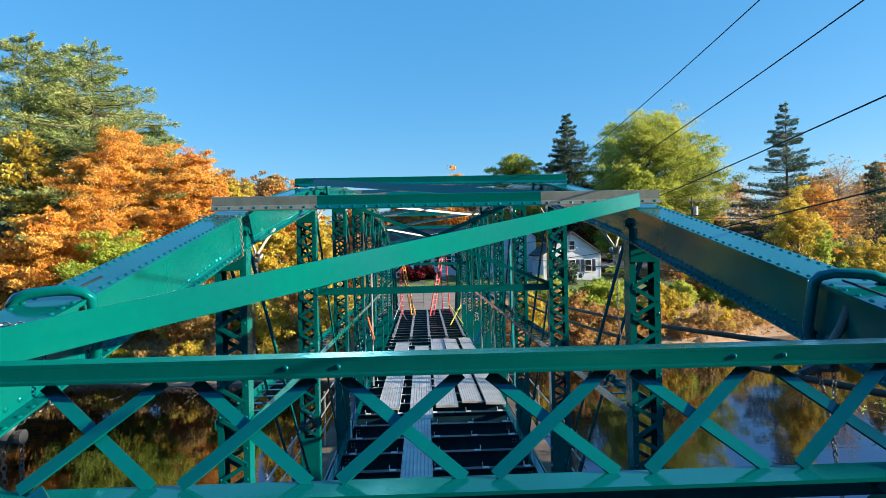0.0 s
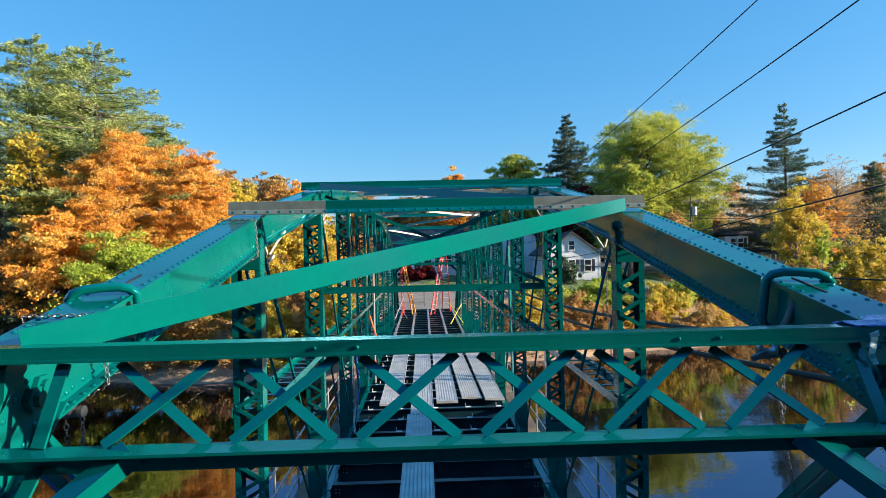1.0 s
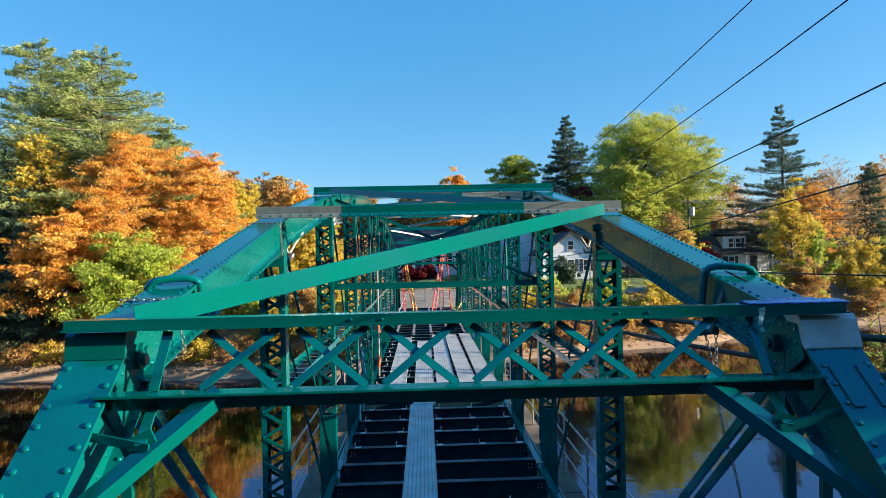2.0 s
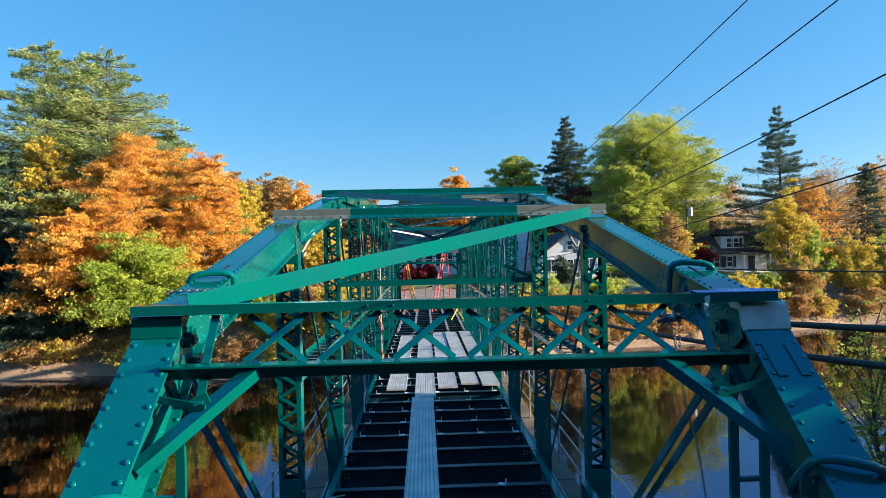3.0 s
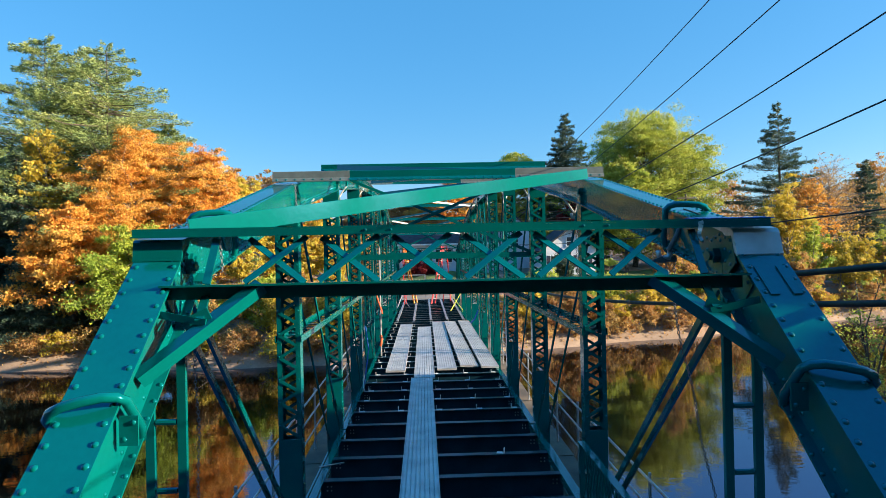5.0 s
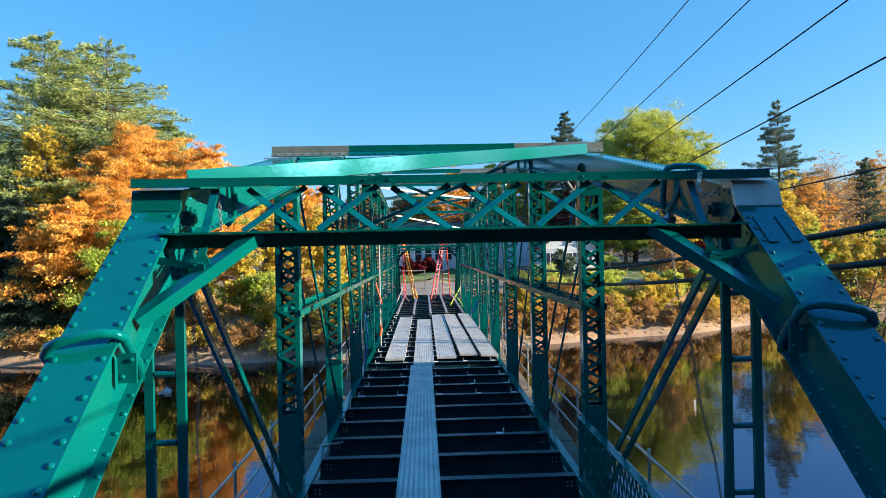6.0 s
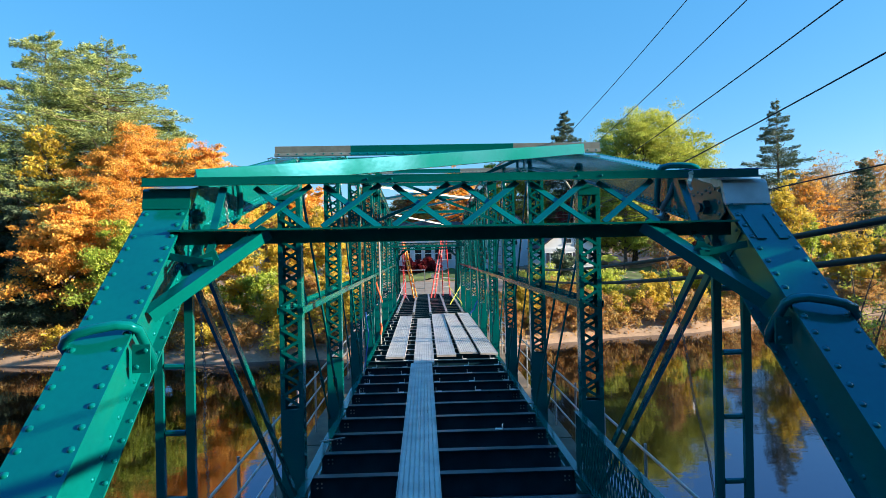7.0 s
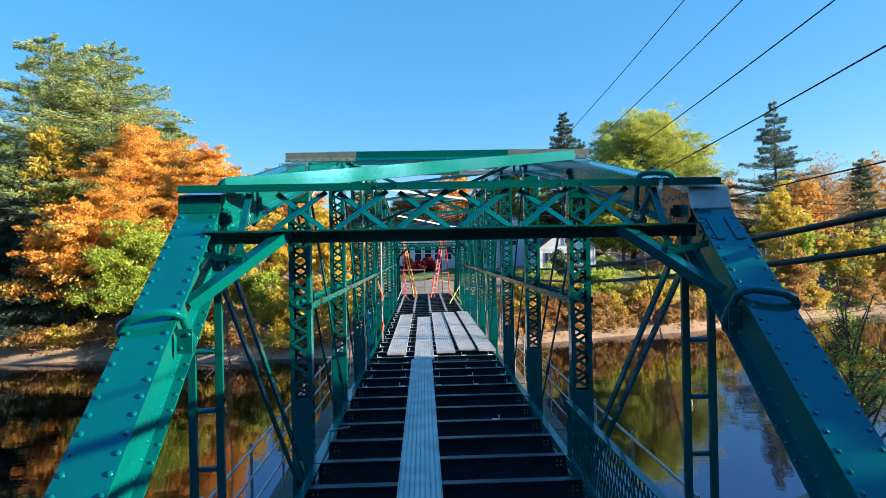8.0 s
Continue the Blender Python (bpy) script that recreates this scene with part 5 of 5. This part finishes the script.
# long white house facing the bridge
hz = G(2, 80)[2]
h = gable_house((2.5, 80, hz), 15.0, 8.0, 4.2, 2.6, WHITE, "long white house with blue shadowed front and wide windows")
for x in (-4.0, -2.6, -1.0, 0.4, 1.8, 3.2, 4.6, 6.0, 7.4):
    window(h, (x, 79.96, hz + 2.4), 1.05, 1.9, front)
part("eave_board", box(B(), -5.2, 10.2, 79.5, 79.62, hz + 3.9, hz + 4.1), TRIM, h)
part("door", box(B(), -1.9, -1.45, 79.9, 79.96, hz + 0.3, hz + 2.4), TRIM, h)
# white house behind the right truss
hz = G(17, 72)[2]
h = gable_house((18.2, 72, hz), 7.0, 8.0, 3.4, 2.6, WHITE, "white clapboard house with grey roof and dark windows", False)
for x in (16.2, 18.2, 20.2):
    window(h, (x, 71.96, hz + 1.9), 0.9, 1.5, front, True)
window(h, (18.2, 71.96, hz + 4.4), 0.8, 1.2, front)
h = gable_house((13.2, 84, G(13, 84)[2]), 5.5, 8.0, 5.2, 2.4, WHITE, "tall pale clapboard house front beyond the road", False)
window(h, (13.2, 83.96, G(13, 84)[2] + 3.8), 0.9, 1.5, front)
# slate blue gable among the trees
h = gable_house(G(-27, 84), 6.0, 7.0, 4.6, 2.8, GREYWALL, "slate blue gabled house among the trees", False)
window(h, (-27, 83.96, G(-27, 84)[2] + 5.2), 0.9, 1.4, front)
# small pale sheds far off by the woods
for x, y, w in ((64, 86, 9.0), (73, 88, 6.0)):
    gable_house(G(x, y), w * 0.7, 6.0, 2.0, 1.2, WHITE, "low pale outbuilding with light roof by the woods")
shrub(0.0, 76.5, 1.5, 1.9, RED, 201, "large rounded dark red bush before the house", 9000, 0.14)
shrub(-2.0, 76.8, 1.3, 1.5, RED, 203, "large rounded dark red bush before the house", 8000, 0.14)
shrub(6.6, 77.2, 3.4, 2.0, SPRUCE, 202, "dark green clipped bush before the house", 12000, 0.14)
shrub(36.0, 74.5, 3.0, 2.4, RED, 204, "dark red shrub beside the white house", 7000, 0.13)
shrub(16.4, 68, 2.4, 2.0, SPRUCE, 205, "dark evergreen bush by the house", 6000, 0.13)


def patch(name, mat, x0, x1, y0, y1, lift, label, cat):
    nx, ny = 40, 14
    bm = B()
    g = [[bm.verts.new(G(x0 + (x1 - x0) * i / nx, y0 + (y1 - y0) * j / ny, lift)) for i in range(nx + 1)] for j in range(ny + 1)]
    for j in range(ny):
        for i in range(nx):
            bm.faces.new((g[j][i], g[j][i + 1], g[j + 1][i + 1], g[j + 1][i]))
    return tagged(part(name, bm, mat, smooth=True), label, cat, kind="structure")


ASPHALT = material("asphalt", (0.2, 0.175, 0.15), rough=0.9, var=0.2, scale=0.7, fine=50)
patch("lawn", LAWN, 11, 62, 59, 78, 0.08, "green mown lawn before the houses", "lawn")
patch("lawn_strip", LAWN, -9, 8.8, 66, 79, 0.08, "yellowing lawn before the long house", "lawn")
patch("road", ASPHALT, -70, 44, 57, 62, 0.14, "grey asphalt road crossing beyond the bridge", "road")

# far approach: abutment, fill and barrier
CONC = material("concrete", (0.36, 0.34, 0.31), rough=0.9, var=0.2, scale=1.2, fine=20, bump=0.3)
ab = thing("abutment", (0, 41.5, -4.5), "weathered concrete abutment under the far bridge end", "abutment", kind="structure")
part("wall", box(B(), -3.6, 3.6, 39.95, 42.5, -5.2, -0.5), CONC, ab)
part("approach", box(B(), -3.2, 3.2, 40.2, 57.5, -0.9, -0.06), ASPHALT, ab)
ab = thing("abutment", (0, -3, -4.5), "weathered concrete abutment under the near bridge end", "abutment", kind="structure")
part("wall", box(B(), -3.6, 3.6, -4.6, -1.2, -5.2, -0.6), CONC, ab)
gate = thing("work_fence", (0, 43, -0.06), "grey framed work site fence closing the bridge end", "fence")
for x in (-2.4, -0.2, 0.9, 2.6):
    part("fence_post", box(B(), x - 0.04, x + 0.04, 43.0, 43.08, -0.06, 1.7), GALV, gate)
part("fence_rail", box(B(), -2.36, -0.24, 43.02, 43.07, 1.6, 1.68), GALV, gate)
part("fence_rail", box(B(), -2.36, -0.24, 43.02, 43.07, 0.2, 0.27), GALV, gate)
part("fence_sign", box(B(), 0.3, 0.8, 43.02, 43.05, 1.0, 1.35), GALV, gate)
part("fence_rail", box(B(), 0.94, 2.56, 43.02, 43.07, 0.9, 0.98), GALV, gate)


def ladder(a, b, w, mat, label, side=(1, 0, 0)):
    a, b, sd = Vector(a), Vector(b), Vector(side).normalized()
    ob = thing("ladder", a, label, "ladder", "ladders")
    for s in (-1, 1):
        part("rail", beam(B(), a + sd * s * w / 2, b + sd * s * w * 0.35, 0.05, 0.09), mat, ob)
    n = int((b - a).length / 0.3)
    for i in range(1, n):
        c = a.lerp(b, i / n)
        ww = w / 2 - (w * 0.15) * i / n
        part("rung", beam(B(), c - sd * ww, c + sd * ww, 0.07, 0.025), GALV, ob)
    return ob


ladder((-1.5, 36.0, 0.05), (-1.62, 36.9, 3.7), 0.42, RED_FIBRE, "tall red fibreglass stepladder standing on the joists", (0.25, 1, 0))
ladder((-0.85, 36.5, 0.05), (-1.55, 36.95, 3.7), 0.4, YELLOW_FIBRE, "orange-yellow fibreglass ladder leaning on the red one", (0.5, 1, 0))
ladder((0.3, 36.0, 0.05), (1.0, 36.9, 3.75), 0.46, RED_FIBRE, "tall red fibreglass stepladder front standing on the joists", (0.6, 1, 0))
ladder((1.25, 37.6, 0.05), (1.1, 36.95, 3.75), 0.5, RED_FIBRE, "tall red fibreglass stepladder rear standing on the joists", (0.9, 0.3, 0))

ladder((2.32, 17.7, -0.4), (2.3, 17.62, 4.1), 0.4, PAINT, "narrow green ladder standing against the truss")

# ---- cables along the bridge ----
def cable(x, pts, r, label, cat="cable"):
    """A hanging cable: a parabola through three (y, z)."""
    (ya, za), (yb, zb), (yc, zc) = pts
    c = np.polyfit([ya, yb, yc], [za, zb, zc], 2)
    line = [(x, y, float(np.polyval(c, y))) for y in np.linspace(-14, 58, 60)]
    ob = tagged(part("utility_cable", ring_tube(B(), line, r, 6), CABLE, smooth=True), label, cat)
    return ob


cable(3.5, ((2.2, 3.3), (11.3, 2.62), (50, 4.4)), 0.034, "thick black utility cable hanging beside the bridge")
cable(3.5, ((2.2, 3.0), (11.3, 2.28), (50, 4.2)), 0.034, "thick black utility cable hanging beside the bridge")
for x, y0, z0, slope in ((3.45, 3.6, 4.478, -0.0902), (3.7, 4.7, 5.201, -0.094), (4.0, 6.3, 6.148, -0.1033), (3.95, 8.3, 6.805, -0.088)):
    far_z = z0 + slope * (50 - y0) + 0.0021 * (50 - y0) ** 2
    cable(x, ((y0 - 2, z0 - 2 * slope + 0.008), (y0 + 2, z0 + 2 * slope + 0.008), (50, far_z)), 0.0075, "thin black overhead wire beside the bridge")
cable(3.5, ((2.7, 3.72), (5.4, 3.66), (50, 5.2)), 0.0075, "thin black overhead wire beside the bridge")

# utility pole with transformer, and the street wires
POLE = material("pole_wood", (0.14, 0.11, 0.085), rough=0.9, var=0.3, scale=2)
px, py = 31.5, 68.0
pz = G(px, py)[2]
ob = thing("utility_pole", (px, py, pz), "wooden utility pole with grey transformer and crossarm", "utility pole")
part("pole", ring_tube(B(), [(px, py, pz - 0.5), (px, py, pz + 9.9)], 0.15, 8, 0.11), POLE, ob)
part("crossarm", box(B(), px - 1.1, px + 1.1, py - 0.2, py - 0.08, pz + 9.3, pz + 9.44), POLE, ob)
part("transformer", ring_tube(B(), [(px + 0.35, py - 0.2, pz + 7.7), (px + 0.35, py - 0.2, pz + 8.7)], 0.26, 12), GALV, ob)
for i, (z, r) in enumerate(((9.55, 0.014), (9.3, 0.014), (8.5, 0.02), (7.7, 0.03), (7.4, 0.03))):
    line = [(x, py - 0.1 + 0.12 * i, pz + z - 0.7 * (1 - ((x - px) / 42 % 2 - 1) ** 2)) for x in np.linspace(px - 42, px + 42, 43)]
    tagged(part("street_wire", ring_tube(B(), line, r, 4), CABLE), "overhead street wire strung between poles", "cable")

# ---- loose things hung on the left truss ----
ORANGE_STRAP = material("orange_strap", (0.8, 0.1, 0.02), rough=0.7)
BLUE_ROPE = material("blue_rope", (0.02, 0.12, 0.5), rough=0.7)
YEL_POLE = material("yellow_pole", (0.6, 0.6, 0.05), rough=0.5)
ob = part("safety_strap", ring_tube(B(), [(-1.82, 17.2, 2.1), (-1.75, 17.15, 1.85), (-1.66, 17.1, 1.6), (-1.62, 17.1, 1.45)], 0.03, 6, 0.02), ORANGE_STRAP, smooth=True)
tagged(ob, "bright orange strap hung on a truss post", "strap")
ob = part("safety_strap", ring_tube(B(), [(-1.7, 17.2, 0.75), (-1.66, 17.15, 0.6), (-1.7, 17.1, 0.4)], 0.045, 6, 0.04), ORANGE_STRAP, smooth=True)
tagged(ob, "bright orange strap bundle low on a truss post", "strap")
ob = part("blue_rope", ring_tube(B(), [(-1.82, 13.6, 1.5), (-1.74, 13.5, 0.9), (-1.8, 13.4, 0.4), (-1.85, 13.4, 0.02)], 0.016, 6), BLUE_ROPE, smooth=True)
tagged(ob, "blue rope hanging down a truss post", "rope")
ob = part("blue_rope", ring_tube(B(), [(1.55, 21, 0.6), (1.7, 21, 0.75), (1.85, 21, 1.1)], 0.03, 6), BLUE_ROPE, smooth=True)
tagged(ob, "blue rope tied to a truss post", "rope")
for a, b in (((1.2, 31, 0.06), (1.9, 33, 0.9)), ((1.9, 31.5, 0.06), (1.2, 34, 1.0)), ((-1.9, 33, 0.1), (-1.4, 35, 1.3)), ((-1.8, 36, 0.8), (-1.2, 34, 0.06))):
    tagged(part("brace_pole", ring_tube(B(), [a, b], 0.025, 6), YEL_POLE if a[0] > 0 else GALV), "slender bracing pole leaning in the deck corner", "pole", "brace poles")
tagged(part("white_pole", ring_tube(B(), [(-1.72, 17.6, 0.0), (-1.72, 17.6, 3.6)], 0.03, 8), GALV), "pale upright pole beside a truss post", "pole")
tagged(part("wrench", beam(B(), (-1.98, 7.45, 0.03), (-1.6, 7.6, 0.035), 0.035, 0.012), GALV), "long steel wrench forgotten on the deck edge", "tool")

# young tree with long fanned leaves on the bank
bx, by, bz = G(15.55, 47.6)
ob = thing("fan_sapling", (bx, by, bz), "young sapling with long drooping yellow-green fanned leaves", "sapling")
part("stem", ring_tube(B(), [(bx, by, bz - 0.2), (bx + 0.05, by, bz + 1.6), (bx, by, 1.84)], 0.03, 6, 0.02), BARK_GREY, ob)
for i in range(15):
    a, r = -1.5 + 3.0 * (i + 0.5) / 15, 0.75 + 0.35 * ((i * 7) % 5) / 5
    dx, dy = math.sin(a) * r, 0.35 * math.cos(i * 2.1)
    bm = B()
    p0 = Vector((bx, by, 1.84))
    mid, end = p0 + Vector((dx * 0.55, dy * 0.5, 0.55 * math.cos(a) * r + 0.15)), p0 + Vector((dx * 1.1, dy, 0.8 * math.cos(a) * r - 0.1))
    ring_tube(bm, [p0, p0.lerp(mid, 0.5), mid, mid.lerp(end, 0.6), end], 0.02, 4, 0.01)
    beam(bm, p0.lerp(mid, 0.4), mid, 0.12, 0.01, (0, -1, 0.2))
    beam(bm, mid, mid.lerp(end, 0.9), 0.1, 0.01, (0, -1, 0.2))
    part("leaf", bm, LIME, ob)

# sparse sapling on the near right shore
broadleaf((11.2, 12.6, -4.3), 5.4, 1.7, GREEN, 401, "sparse yellow-green sapling over the water", 5000, 0.3, 0.035, BARK, 24, loose=0.6)
